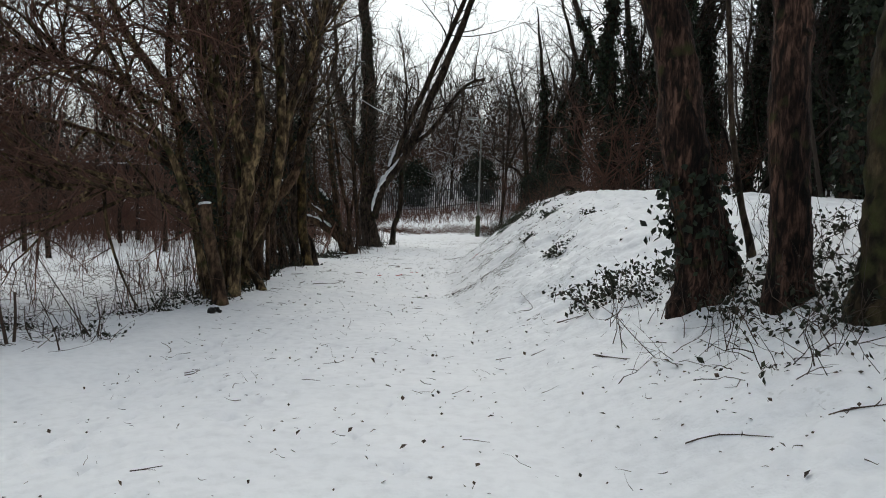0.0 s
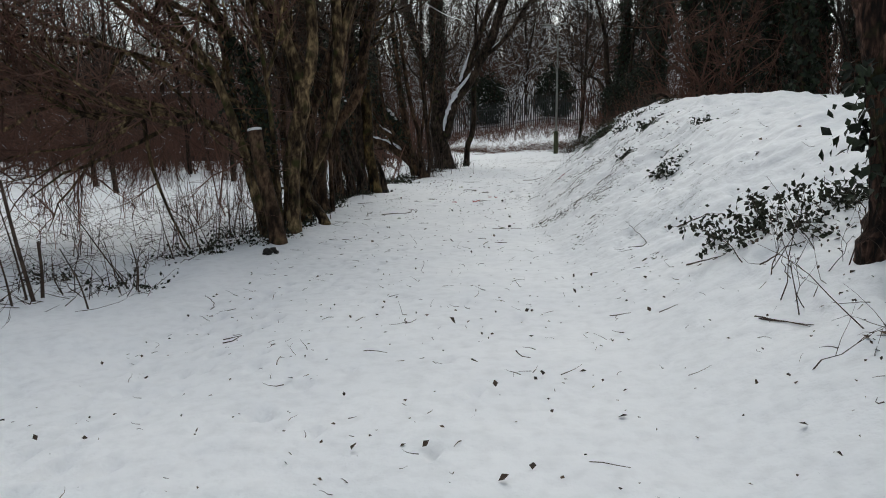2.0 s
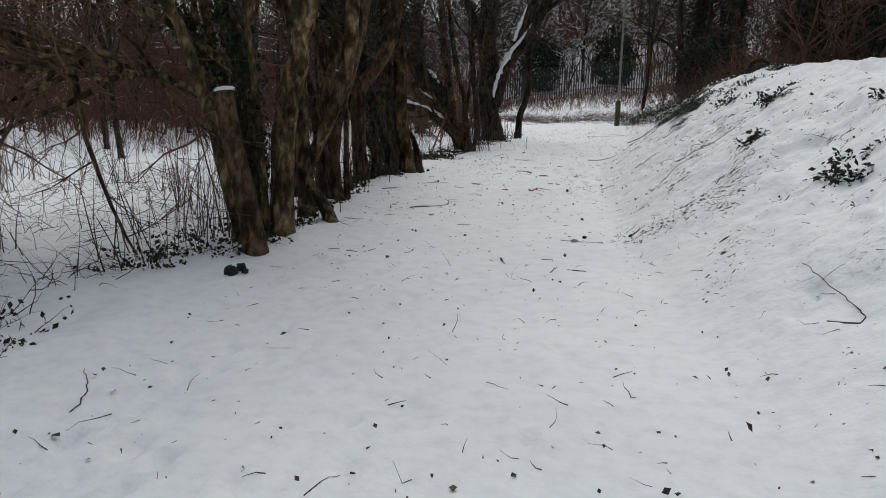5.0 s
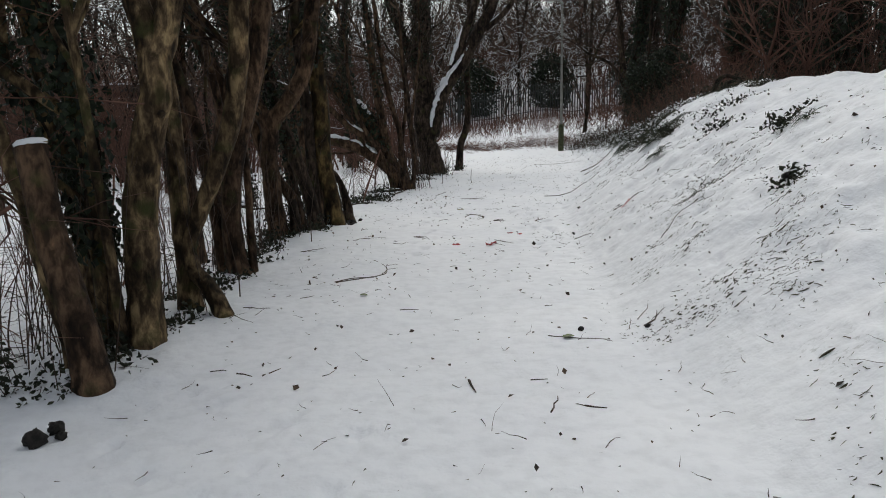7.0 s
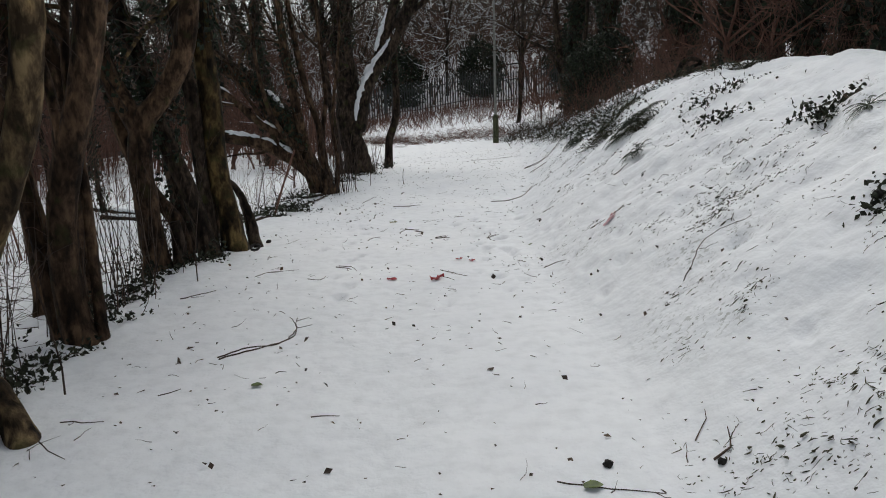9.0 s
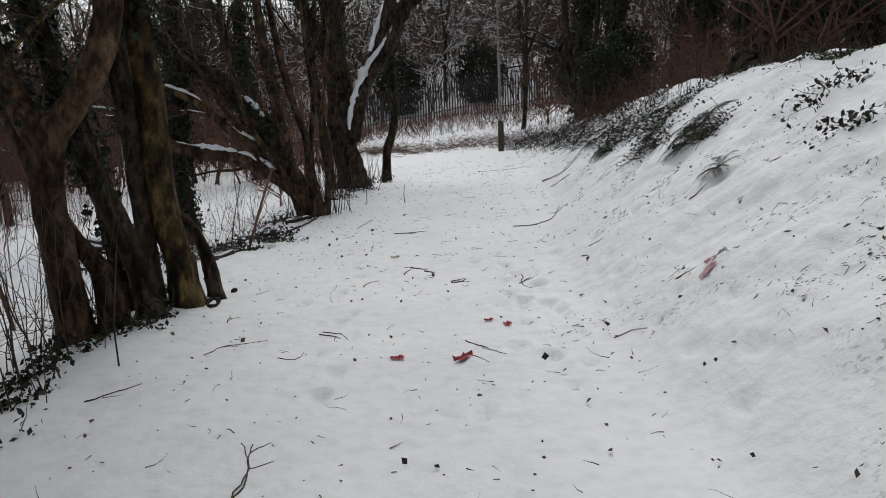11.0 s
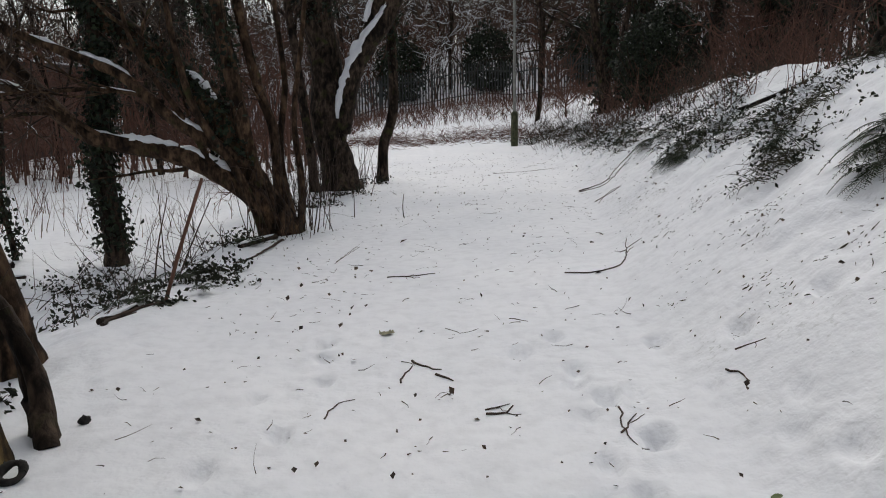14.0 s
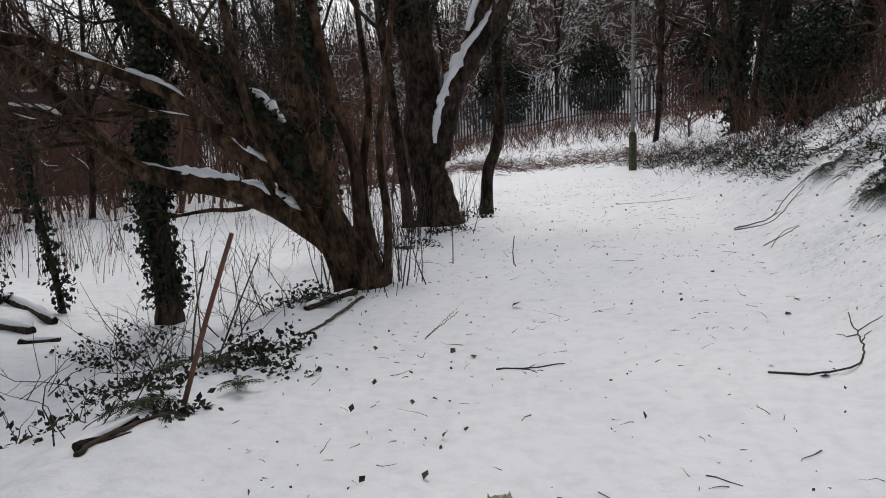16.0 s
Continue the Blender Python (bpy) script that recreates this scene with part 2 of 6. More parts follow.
def spray(soup, start, way, length, radius, segs=4, sides=3, bend=0.25, rise=0.0, taper=0.25, shut=None):
    """Many thin bent shoots at once. Gives back their centre lines."""
    start, way = np.asarray(start, float), unit(np.asarray(way, float))
    n = len(start)
    length, radius = np.broadcast_to(length, n), np.broadcast_to(radius, n)
    pts = [start]
    d = way.copy()
    for k in range(segs):
        d = unit(d + rng.normal(0, bend, (n, 3)) + np.array([0, 0, rise]))
        pts.append(pts[-1] + d * (length / segs)[:, None])
    pts = np.stack(pts, 1)
    if shut is not None:
        x, y, z = pts[..., 0], pts[..., 1], pts[..., 2]
        ok = ~np.any((x > shut[0]) & (x < shut[1]) & (z < shut[2]) & (y < 33), axis=1)
        pts, way, length, radius = pts[ok], way[ok], length[ok], radius[ok]
        n = len(pts)
    if soup is not None:
        ref = unit(np.cross(way, unit(rng.normal(size=(n, 3)))))
        oth = np.cross(way, ref)
        a = np.linspace(0, 2 * np.pi, sides, endpoint=False)
        rad = radius[:, None] * np.linspace(1, taper, segs + 1)[None]
        ring = pts[:, :, None] + rad[:, :, None, None] * (np.cos(a)[None, None, :, None] * ref[:, None, None] + np.sin(a)[None, None, :, None] * oth[:, None, None])
        s, i, j = np.meshgrid(np.arange(n), np.arange(segs), np.arange(sides), indexing="ij")
        k = (j + 1) % sides
        b = s * (segs + 1) * sides
        quads = np.stack([b + i * sides + j, b + i * sides + k, b + (i + 1) * sides + k, b + (i + 1) * sides + j], -1).reshape(-1, 4)
        soup.add(ring.reshape(-1, 3), quads)
    return pts


def strands(soup, pts, rad, sides=3):
    """Thin tubes along many lines of equal count of points."""
    n, k, _ = pts.shape
    way = unit(pts[:, -1] - pts[:, 0])
    ref = unit(np.cross(way, np.array([0.31, 0.2, 0.93])))
    oth = np.cross(way, ref)
    a = np.linspace(0, 2 * np.pi, sides, endpoint=False)
    ring = pts[:, :, None] + rad[:, :, None, None] * (np.cos(a)[None, None, :, None] * ref[:, None, None] + np.sin(a)[None, None, :, None] * oth[:, None, None])
    s, i, j = np.meshgrid(np.arange(n), np.arange(k - 1), np.arange(sides), indexing="ij")
    m, b = (j + 1) % sides, s * k * sides
    soup.add(ring.reshape(-1, 3), np.stack([b + i * sides + j, b + i * sides + m, b + (i + 1) * sides + m, b + (i + 1) * sides + j], -1).reshape(-1, 4))


def offshoots(lines, count, low=0.15, high=1.0, spread=0.8, up=0.15):
    """Places and directions for count shoots that leave the given lines."""
    n, k, _ = lines.shape
    who, at = rng.integers(0, n, count), rng.uniform(low, high, count) * (k - 1)
    i = np.minimum(at.astype(int), k - 2)
    f = (at - i)[:, None]
    a, b = lines[who, i], lines[who, i + 1]
    return a * (1 - f) + b * f, unit(unit(b - a) + rng.normal(0, spread, (count, 3)) + np.array([0, 0, up]))


def leaves(soup, at, size, droop=0.3, facing=None, long=1.3):
    """Folded pointed leaves of four corners."""
    n = len(at)
    size = np.broadcast_to(size, n)[:, None]
    d = unit(rng.normal(size=(n, 3)) + np.array([0, 0, -droop]))
    nrm = facing if facing is not None else rng.normal(size=(n, 3))
    s = unit(np.cross(d, nrm + rng.normal(0, 0.4, (n, 3))))
    lift = np.cross(s, d) * 0.15 * size
    v = np.stack([at, at + d * size * 0.5 * long + s * size * 0.5 + lift, at + d * size * long, at + d * size * 0.5 * long - s * size * 0.5 + lift], 1)
    i = np.arange(n)[:, None] * 4
    soup.add(v.reshape(-1, 3), np.concatenate([i + [0, 1, 2], i + [0, 2, 3]]))


def part(name, soup, mat, parent, label="", kind="", smooth=True):
    ob = new(name, soup.mesh(name, mat, parent.get("origin", (0, 0, 0)), smooth))
    ob.parent = parent
    return tagged(ob, label, kind=kind)


def thing(name, at, label, category, group="", kind=""):
    ob = new(name)
    ob.location = at
    ob["origin"] = [float(c) for c in at]
    ob.empty_display_size = 0.2
    return tagged(ob, label, category, group, kind)


def whole(name, soup, mat, at, label, category, group="", kind="", smooth=True):
    ob = new(name, soup.mesh(name, mat, at, smooth))
    ob.location = at
    return tagged(ob, label, category, group, kind)


# ---- the lie of the land ----
def ease(a, b, v):
    s = np.clip((v - a) / (b - a), 0, 1)
    return s * s * (3 - 2 * s)


def lie(x, y):
    """Height of the snow, without its small lumps."""
    x, y = np.asarray(x, float), np.asarray(y, float)
    rim = np.interp(y, [2, 8, 11, 13.6, 18.5, 22, 26, 32, 42], [-0.26, -0.22, -0.18, -0.09, -0.03, -0.1, -0.16, -0.12, 0.0])
    z = 0.06 * np.clip(x, -1.4, 0.4) + (rim + 0.084) * ease(-1.4, -3.2, x)
    drop = np.interp(y, [4, 10, 16, 22, 30, 45], [0.04, 0.06, 0.28, 0.36, 0.42, 0.3])
    z = z - drop * ease(-3.5, -5.2, x) - 0.25 * ease(-6, -22, x)
    # the bank beside the path
    foot = np.interp(y, [-10, 2, 7, 13, 19, 22, 25, 28, 36, 44, 60], [0.9, 0.75, 0.5, 0.05, 0.1, 0.35, 0.95, 1.2, 1.9, 2.6, 4])
    slope = np.interp(y, [-10, 2, 6, 11, 15, 24, 30, 44, 60], [0.35, 0.4, 0.47, 0.66, 0.74, 0.8, 0.7, 0.4, 0.2])
    crest = np.interp(y, [-10, 2, 6, 10, 12, 14, 18, 22, 30, 44, 60], [1.15, 1.4, 1.5, 1.62, 1.73, 1.87, 1.97, 2.03, 1.97, 1.3, 0.6])
    u = np.maximum(x - foot + 0.12, 0)
    up = slope * (np.sqrt(u * u + 0.04) - 0.2)
    z = z + crest * np.tanh((up / crest) ** 3) ** (1 / 3)
    # ground beyond the lamp post, up to the fence and the far slope
    z = z + np.interp(x, [-14, -6, 2, 8], [0.0, 0.5, 1.5, 1.0]) * ease(41.5, 56, y)
    z = z + 4.6 * ease(58, 76, y) * ease(-40, -5, x) + 5 * ease(85, 160, y)
    z = z + 3.0 * ease(9, 27, x) * ease(10, 34, y) * (1 - 0.6 * ease(58, 76, y))
    return z

# small dents where people and dogs have trodden
q = np.random.default_rng(3)
dents = []
for x0, y0, y1, x1, k in ((-0.55, 16.0, 20.6, -0.35, 18), (-2.5, 1.5, 9.5, -2.7, 34), (-1.9, 16.5, 21.0, -2.2, 12), (0.35, 15.5, 19.5, 0.3, 12), (-0.4, 2.0, 9.0, -0.5, 9)):
    for i in range(k):
        s = (i + q.uniform(-0.3, 0.3)) / k
        dents.append((x0 + (x1 - x0) * s + (0.13 if i % 2 else -0.13) + q.normal(0, 0.12), y0 + (y1 - y0) * s, q.uniform(0.06, 0.10), q.uniform(0.035, 0.065)))
dents += [(q.uniform(-3.2, -1.2), q.uniform(3.6, 9.0), q.uniform(0.05, 0.10), q.uniform(0.02, 0.05)) for k in range(90)]
dents += [(q.uniform(-3.1, -1.6), q.uniform(9.0, 12.0), q.uniform(0.05, 0.09), q.uniform(0.02, 0.045)) for k in range(30)]
dents += [(q.uniform(0.6, 2.2), q.uniform(5.0, 15.0), q.uniform(0.06, 0.11), q.uniform(0.02, 0.05)) for k in range(50)]
dents += [(x, y, 0.095, 0.075) for x, y in ((0.15, 20.12), (-0.37, 19.34), (-0.23, 18.82), (-0.45, 18.28), (-0.26, 18.11), (-0.22, 17.91), (0.86, 19.46), (0.48, 19.67))]


def top(x, y):
    """Height of the snow's surface with its lumps, drifts and dents."""
    x, y = np.asarray(x, float), np.asarray(y, float)
    z = lie(x, y)
    bank = ease(0.1, 1.2, x - np.interp(y, [2, 7, 13, 19, 25, 28], [0.75, 0.5, 0.05, 0.1, 0.95, 1.2]))
    rim = ease(-2.9, -3.6, x)
    z = z + (0.012 + 0.06 * bank + 0.03 * rim) * vnoise(x * 1.3, y * 1.3, 1) + (0.006 + 0.045 * bank + 0.02 * rim) * vnoise(x * 3.1 + 9, y * 2.3, 2)
    z = z + (0.005 + 0.026 * bank + 0.010 * rim) * vnoise(x * 8.3, y * 6.1, 3) + (0.002 + 0.006 * bank) * vnoise(x * 17.0, y * 13.0, 4)
    if not z.size:
        return z
    flat_x, flat_y, out = x.ravel(), y.ravel(), z.ravel().copy()
    x0, x1, y0, y1 = flat_x.min() - 0.4, flat_x.max() + 0.4, flat_y.min() - 0.4, flat_y.max() + 0.4
    for dx, dy, r, deep in dents:
        if not (x0 < dx < x1 and y0 < dy < y1):
            continue
        near = np.nonzero((np.abs(flat_x - dx) < 0.35) & (np.abs(flat_y - dy) < 0.35))[0]
        w = (flat_x[near] - dx) ** 2 / (0.45 * r * r) + (flat_y[near] - dy) ** 2 / (1.3 * r * r)
        out[near] += -deep * np.exp(-w ** 1.6) + 0.22 * deep * np.exp(-(w - 2.2) ** 2)
    return out.reshape(z.shape)


def fine_and_far(far_low, low, high, far_high, step, k=26):
    grow = np.cumsum(np.geomspace(step, 12, k))
    left = low - grow / grow[-1] * (low - far_low)
    right = high + grow / grow[-1] * (far_high - high)
    return np.concatenate([left[::-1], np.arange(low, high + step / 2, step), right])


gx, gy = fine_and_far(-600, -6.0, 4.5, 600, 0.042), fine_and_far(-300, 2.5, 33.0, 900, 0.052)
X, Y = np.meshgrid(gx, gy, indexing="ij")
Z = top(X, Y)
soup = Soup()
i, j = np.meshgrid(np.arange(len(gx) - 1), np.arange(len(gy) - 1), indexing="ij")
w = len(gy)
soup.add(np.stack([X, Y, Z], -1).reshape(-1, 3), np.stack([i * w + j, (i + 1) * w + j, (i + 1) * w + j + 1, i * w + j + 1], -1).reshape(-1, 4))
whole("ground", soup, SNOW_GROUND, (0, 0, 0), "snow-covered path, bank and field with scattered dents", "ground", kind="structure")


# ---- trees ----
ROW, RIGHT = "trees along the path", "trees on the bank"


def snow_caps(out, pts, radii, chance=0.8, seed=0, steep=0.8):
    """Snow lying along the upper side of a limb."""
    q = np.random.default_rng(seed)
    run = []
    tan = unit(np.gradient(pts, axis=0))
    for k in range(len(pts)):
        if abs(tan[k][2]) < steep and q.uniform() < chance and k < len(pts) - 1:
            run.append(k)
        elif run:
            if len(run) > 2:
                p, r = pts[run].copy(), np.asarray(radii)[run]
                fade = np.sin(np.linspace(0.12, np.pi - 0.12, len(run))) ** 0.5
                p[:, 2] += r * 0.72
                soup = Soup()
                out.append(soup)
                lump = 0.75 + 0.35 * np.sin(np.arange(len(run)) * q.uniform(0.7, 1.3) + q.uniform(0, 6)) + q.uniform(-0.25, 0.2, len(run))
                p[:, :2] += q.normal(0, 0.12, (len(run), 2)) * r[:, None]
                tube(soup, p, r * 0.58 * fade * lump, 8, 0.5, seed + k)
            run = []


def tree(name, label, stems, mat, group="", category="tree", crown=(), ivy=(), snow=0.0, sides=14, step=0.12, twig=TWIG, top_up=3.0, seed=0, rough=0.16, laden=0.0, thick=1.0):
    """A tree of one or more stems. stems: (points, foot radius, end radius, part name, length by which it goes on).
    crown: numbers of limbs, branches and twigs and their lengths. ivy: (stem, from metre, to metre, leaves)."""
    global rng
    rng = np.random.default_rng(100 + seed)
    base = np.array(stems[0][0][0], float)
    root = thing(name, base, label, category, group)
    lines, caps = [], []
    for k, (points, r0, r1, what, more) in enumerate(stems):
        p = [np.array(c, float) for c in points]
        grounded = abs(p[0][2] - float(lie(p[0][0], p[0][1]))) < 0.25
        if more:
            d = unit(p[-1] - p[-2])
            for s in range(3):
                d = unit(d + np.array([0, 0, 0.25]) + rng.normal(0, 0.13, 3))
                p.append(p[-1] + d * more / 3)
        if grounded:
            p.insert(0, p[0] - np.array([0, 0, 0.22]))
        c = curve(p, step)
        s = np.cumsum(np.r_[0, np.linalg.norm(np.diff(c, axis=0), axis=1)])
        r = r0 + (r1 - r0) * (s / s[-1]) ** 0.8
        if more:
            keep = s[-1] - more
            r = np.where(s > keep, np.interp(s, [keep, s[-1]], [r1, max(0.012, r1 * 0.18)]), r0 + (r1 - r0) * np.clip(s / keep, 0, 1) ** 0.8)
        if grounded:
            r = r * (1 + 0.4 * np.exp(-np.maximum(s - 0.2, 0) / 0.16))
        c = c + np.stack([0.12 * r0 * np.sin(s * 3.1 + k), 0.12 * r0 * np.cos(s * 2.3 + k * 2), 0 * s], -1) * np.clip(s / 0.5, 0, 1)[:, None]
        sp = Soup()
        tube(sp, c, r, sides if r0 > 0.05 else 8, rough, seed * 31 + k)
        # knots and stubs
        for t in range(2 if r0 > 0.08 and step < 0.2 else 0):
            i = rng.integers(len(c) // 5, max(len(c) // 5 + 1, len(c) - 2))
            out = unit(rng.normal(size=3) * [1, 1, 0.3])
            knot = np.array([c[i], c[i] + out * r[i] * 1.05, c[i] + out * r[i] * 1.25 + [0, 0, r[i] * 0.2]])
            tube(sp, curve(knot, 0.03), np.linspace(r[i] * 0.5, r[i] * 0.22, len(curve(knot, 0.03))), 8, 0.15, t)
        part(what, sp, mat, root)
        lines.append((c, r, s))
        if snow:
            snow_caps(caps, c, r, 0.94, seed * 7 + k, snow)
    for cap in caps:
        part("snow_cap", cap, SNOW, root, "strip of snow along the limb")
    if crown:
        nl, nb, nt, ll, lb, lt, low = crown
        pick = []
        for c, r, s in lines:
            ids = np.linspace(int(len(c) * low), len(c) - 1, 9).astype(int)
            pick.append(c[ids])
        pick = np.stack(pick)
        sp = Soup()
        shut = {ROW: (-3.15, 3.0, 3.3), RIGHT: (-3.0, 6.0, 4.2)}.get(group)
        a, d = offshoots(pick, nl, 0.05, 1.0, 0.75, 0.12)
        far = step > 0.2
        limbs = spray(sp, a, d, ll * rng.uniform(0.45, 1.1, nl), 0.026 * rng.uniform(0.6, 1.4, nl) * (ll / 2) ** 0.5, 4 if far else 7, 3 if far else 5, 0.17, 0.04, shut=shut)
        part("branch", sp, mat, root, kind="stuff")
        sp = Soup()
        a, d = offshoots(limbs, nb, 0.2, 1.0, 0.7, 0.05)
        br = spray(sp, a, d, lb * rng.uniform(0.4, 1.1, nb), 0.009 * thick * rng.uniform(0.6, 1.4, nb), 4, 3, 0.2, 0.03, shut=shut)
        a, d = offshoots(br, nt, 0.1, 1.0, 0.7, 0.0)
        spray(sp, a, d, lt * rng.uniform(0.4, 1.1, nt), 0.0042 * thick * rng.uniform(0.7, 1.3, nt), 1 if far else 2, 3, 0.22, 0.0, shut=shut)
        part("crown", sp, twig, root, kind="stuff")
        if laden:
            sp = Soup()
            flat = br[(rng.uniform(size=len(br)) < laden) & (np.abs(br[:, -1, 2] - br[:, 0, 2]) < 0.3 * lb)]
            for line in flat:
                tube(sp, line + [0, 0, 0.011], np.array([0.003, 0.007, 0.008, 0.006, 0.002]) * (2.2 if far else 1.0), 5, 0.2, 1, cap=False)
            if sp.count:
                part("snow_line", sp, SNOW, root, "thin lines of snow on the twigs", "stuff")
    if ivy:
        sp, vines = Soup(), Soup()
        for k, low, high, count in ivy:
            c, r, s = lines[k]
            t = rng.uniform(low, high, count)
            a = rng.uniform(0, 2 * np.pi, count)
            clump = 0.5 + 0.5 * np.sin(a * 2 + t * 3.1) * np.sin(t * 5.3 + a)
            keep = rng.uniform(size=count) < 0.25 + 0.85 * clump
            t, a, clump = t[keep], a[keep], clump[keep]
            m = np.stack([np.interp(t, s, c[:, i]) for i in range(3)], -1)
            rad = np.interp(t, s, r) + rng.gamma(1.6, 0.045, len(t)) * (0.4 + clump)
            out = np.stack([np.cos(a), np.sin(a), 0 * a], -1)
            leaves(sp, m + out * rad[:, None], rng.uniform(0.035, 0.075, len(t)) * (1.0 if step < 0.2 else 2.6), 0.8, out)
            for v in range(0 if step > 0.2 else 4):
                tt = np.linspace(low, high, 24)
                aa = v * 1.7 + 0.5 * np.sin(tt * 1.3 + v)
                mm = np.stack([np.interp(tt, s, c[:, i]) for i in range(3)], -1)
                rr = np.interp(tt, s, r) * 1.02
                tube(vines, mm + np.stack([np.cos(aa) * rr, np.sin(aa) * rr, 0 * aa], -1), np.full(24, 0.012), 5)
        part("ivy", sp, IVY, root, "dark green glossy ivy leaves", "stuff", smooth=False)
        if vines.count:
            part("vine", vines, BARK_DARK, root)
    return root


def z_at(x, y):
    return float(top(x, y))


STUMP = tree("sawn_trunk", "sawn-off leaning trunk with a cap of snow", [([(-3.54, 11.92, -0.15), (-3.68, 11.95, 0.61), (-3.82, 12.0, 1.40)], 0.105, 0.098, "trunk", 0)], BARK_BROWN, ROW, seed=1, rough=0.1)
sp = Soup()
tube(sp, np.array([(-3.825, 12.0, 1.395), (-3.829, 12.0, 1.408)]), [0.098, 0.092], 16)
part("cut_face", sp, CUT, STUMP, "pale sawn face")
sp = Soup()
tube(sp, np.array([(-3.828, 12.0, 1.402), (-3.832, 12.0, 1.425), (-3.834, 12.0, 1.443), (-3.835, 12.0, 1.45)]), [0.094, 0.098, 0.075, 0.02], 16, 0.06)
part("snow_cap", sp, SNOW, STUMP)

tree("coppiced_tree", "many-stemmed tree with pale mottled bark and spreading bare branches", [
    ([(-3.64, 12.85, -0.12), (-3.59, 12.85, 0.69), (-3.46, 12.85, 1.44), (-3.40, 12.85, 1.90), (-3.72, 12.9, 2.98), (-4.19, 12.9, 3.80), (-4.51, 12.9, 4.52)], 0.14, 0.07, "stem", 3.0),
    ([(-3.80, 12.25, -0.16), (-3.84, 12.25, 0.09), (-3.96, 12.25, 0.56), (-4.08, 12.25, 1.09), (-4.20, 12.25, 1.41), (-4.50, 12.3, 2.2), (-5.2, 12.4, 3.2)], 0.075, 0.05, "stem", 2.6),
    ([(-3.40, 12.87, 1.85), (-3.22, 12.9, 2.6), (-3.30, 12.95, 3.6), (-3.5, 13.0, 4.6)], 0.10, 0.06, "stem", 3.0),
    ([(-3.90, 12.9, -0.15), (-3.95, 12.9, 0.9), (-4.15, 13.0, 2.0), (-4.75, 13.0, 3.2), (-5.5, 13.0, 4.2)], 0.10, 0.06, "stem", 2.6),
    ([(-4.05, 13.2, -0.18), (-4.3, 13.2, 1.2), (-4.9, 13.2, 2.2), (-6.0, 13.1, 3.1)], 0.08, 0.045, "stem", 2.4),
    ([(-3.72, 12.7, -0.14), (-3.76, 12.65, 0.8), (-3.80, 12.6, 1.8), (-3.95, 12.6, 3.0)], 0.045, 0.03, "stem", 2.4),
    ([(-4.15, 13.0, 1.6), (-5.0, 12.8, 2.2), (-6.2, 12.5, 2.6), (-7.4, 12.3, 2.75)], 0.05, 0.03, "limb", 1.6),
    ([(-4.3, 13.1, 1.2), (-5.4, 12.6, 1.75), (-6.6, 12.2, 1.95), (-7.6, 12.0, 1.9)], 0.045, 0.025, "limb", 1.2),
    ([(-4.7, 13.1, 2.9), (-6.0, 12.6, 3.6), (-7.4, 12.2, 3.9)], 0.045, 0.03, "limb", 1.8),
    ([(-3.95, 12.9, 0.9), (-4.5, 12.5, 1.45), (-5.2, 12.2, 1.65), (-5.9, 12.0, 1.55)], 0.035, 0.02, "limb", 1.0),
    ([(-4.2, 13.3, -0.18), (-4.6, 13.5, 1.6), (-5.0, 13.7, 3.4)], 0.07, 0.05, "stem", 3.0),
], BARK_PALE, ROW, crown=(190, 2000, 12500, 2.8, 1.3, 0.65, 0.34), ivy=((3, 0.9, 3.2, 1700), (4, 1.0, 3.0, 900)), seed=2, twig=TWIG_RED, thick=1.35)
tree("leaning_pale_tree", "pale-barked tree leaning over the path with a flared root", [
    ([(-3.27, 13.55, -0.10), (-3.45, 13.66, 0.15), (-3.64, 13.76, 0.42), (-3.32, 13.76, 1.13), (-3.14, 13.76, 1.72), (-3.04, 13.76, 2.88), (-3.11, 13.76, 4.01), (-3.18, 13.76, 5.04)], 0.07, 0.088, "trunk", 3.2),
    ([(-3.66, 13.8, -0.1), (-3.66, 13.78, 0.45), (-3.75, 13.9, 1.4), (-3.9, 14.0, 2.8)], 0.10, 0.06, "stem", 3.4),
    ([(-3.08, 13.76, 2.3), (-2.9, 13.8, 3.1), (-2.55, 13.9, 4.2)], 0.07, 0.05, "limb", 2.6),
], BARK_PALE, ROW, crown=(60, 420, 2400, 2.3, 1.0, 0.5, 0.35), seed=3)
tree("row_tree", "dark brown leaning tree between the pale coppice and the forked tree", [
    ([(-3.72, 15.3, -0.17), (-3.80, 15.3, 0.24), (-3.75, 15.3, 0.88), (-3.55, 15.3, 1.66), (-3.39, 15.3, 2.41)], 0.115, 0.10, "trunk", 4.0),
    ([(-3.95, 15.5, -0.2), (-4.05, 15.5, 0.8), (-4.3, 15.6, 1.7), (-4.7, 15.7, 2.8)], 0.09, 0.06, "stem", 3.4),
    ([(-3.6, 15.35, -0.15), (-3.62, 15.4, 0.9), (-3.66, 15.4, 1.9)], 0.05, 0.035, "stem", 2.8),
], BARK_BROWN, ROW, crown=(40, 300, 1700, 2.4, 1.1, 0.5, 0.4), seed=17)
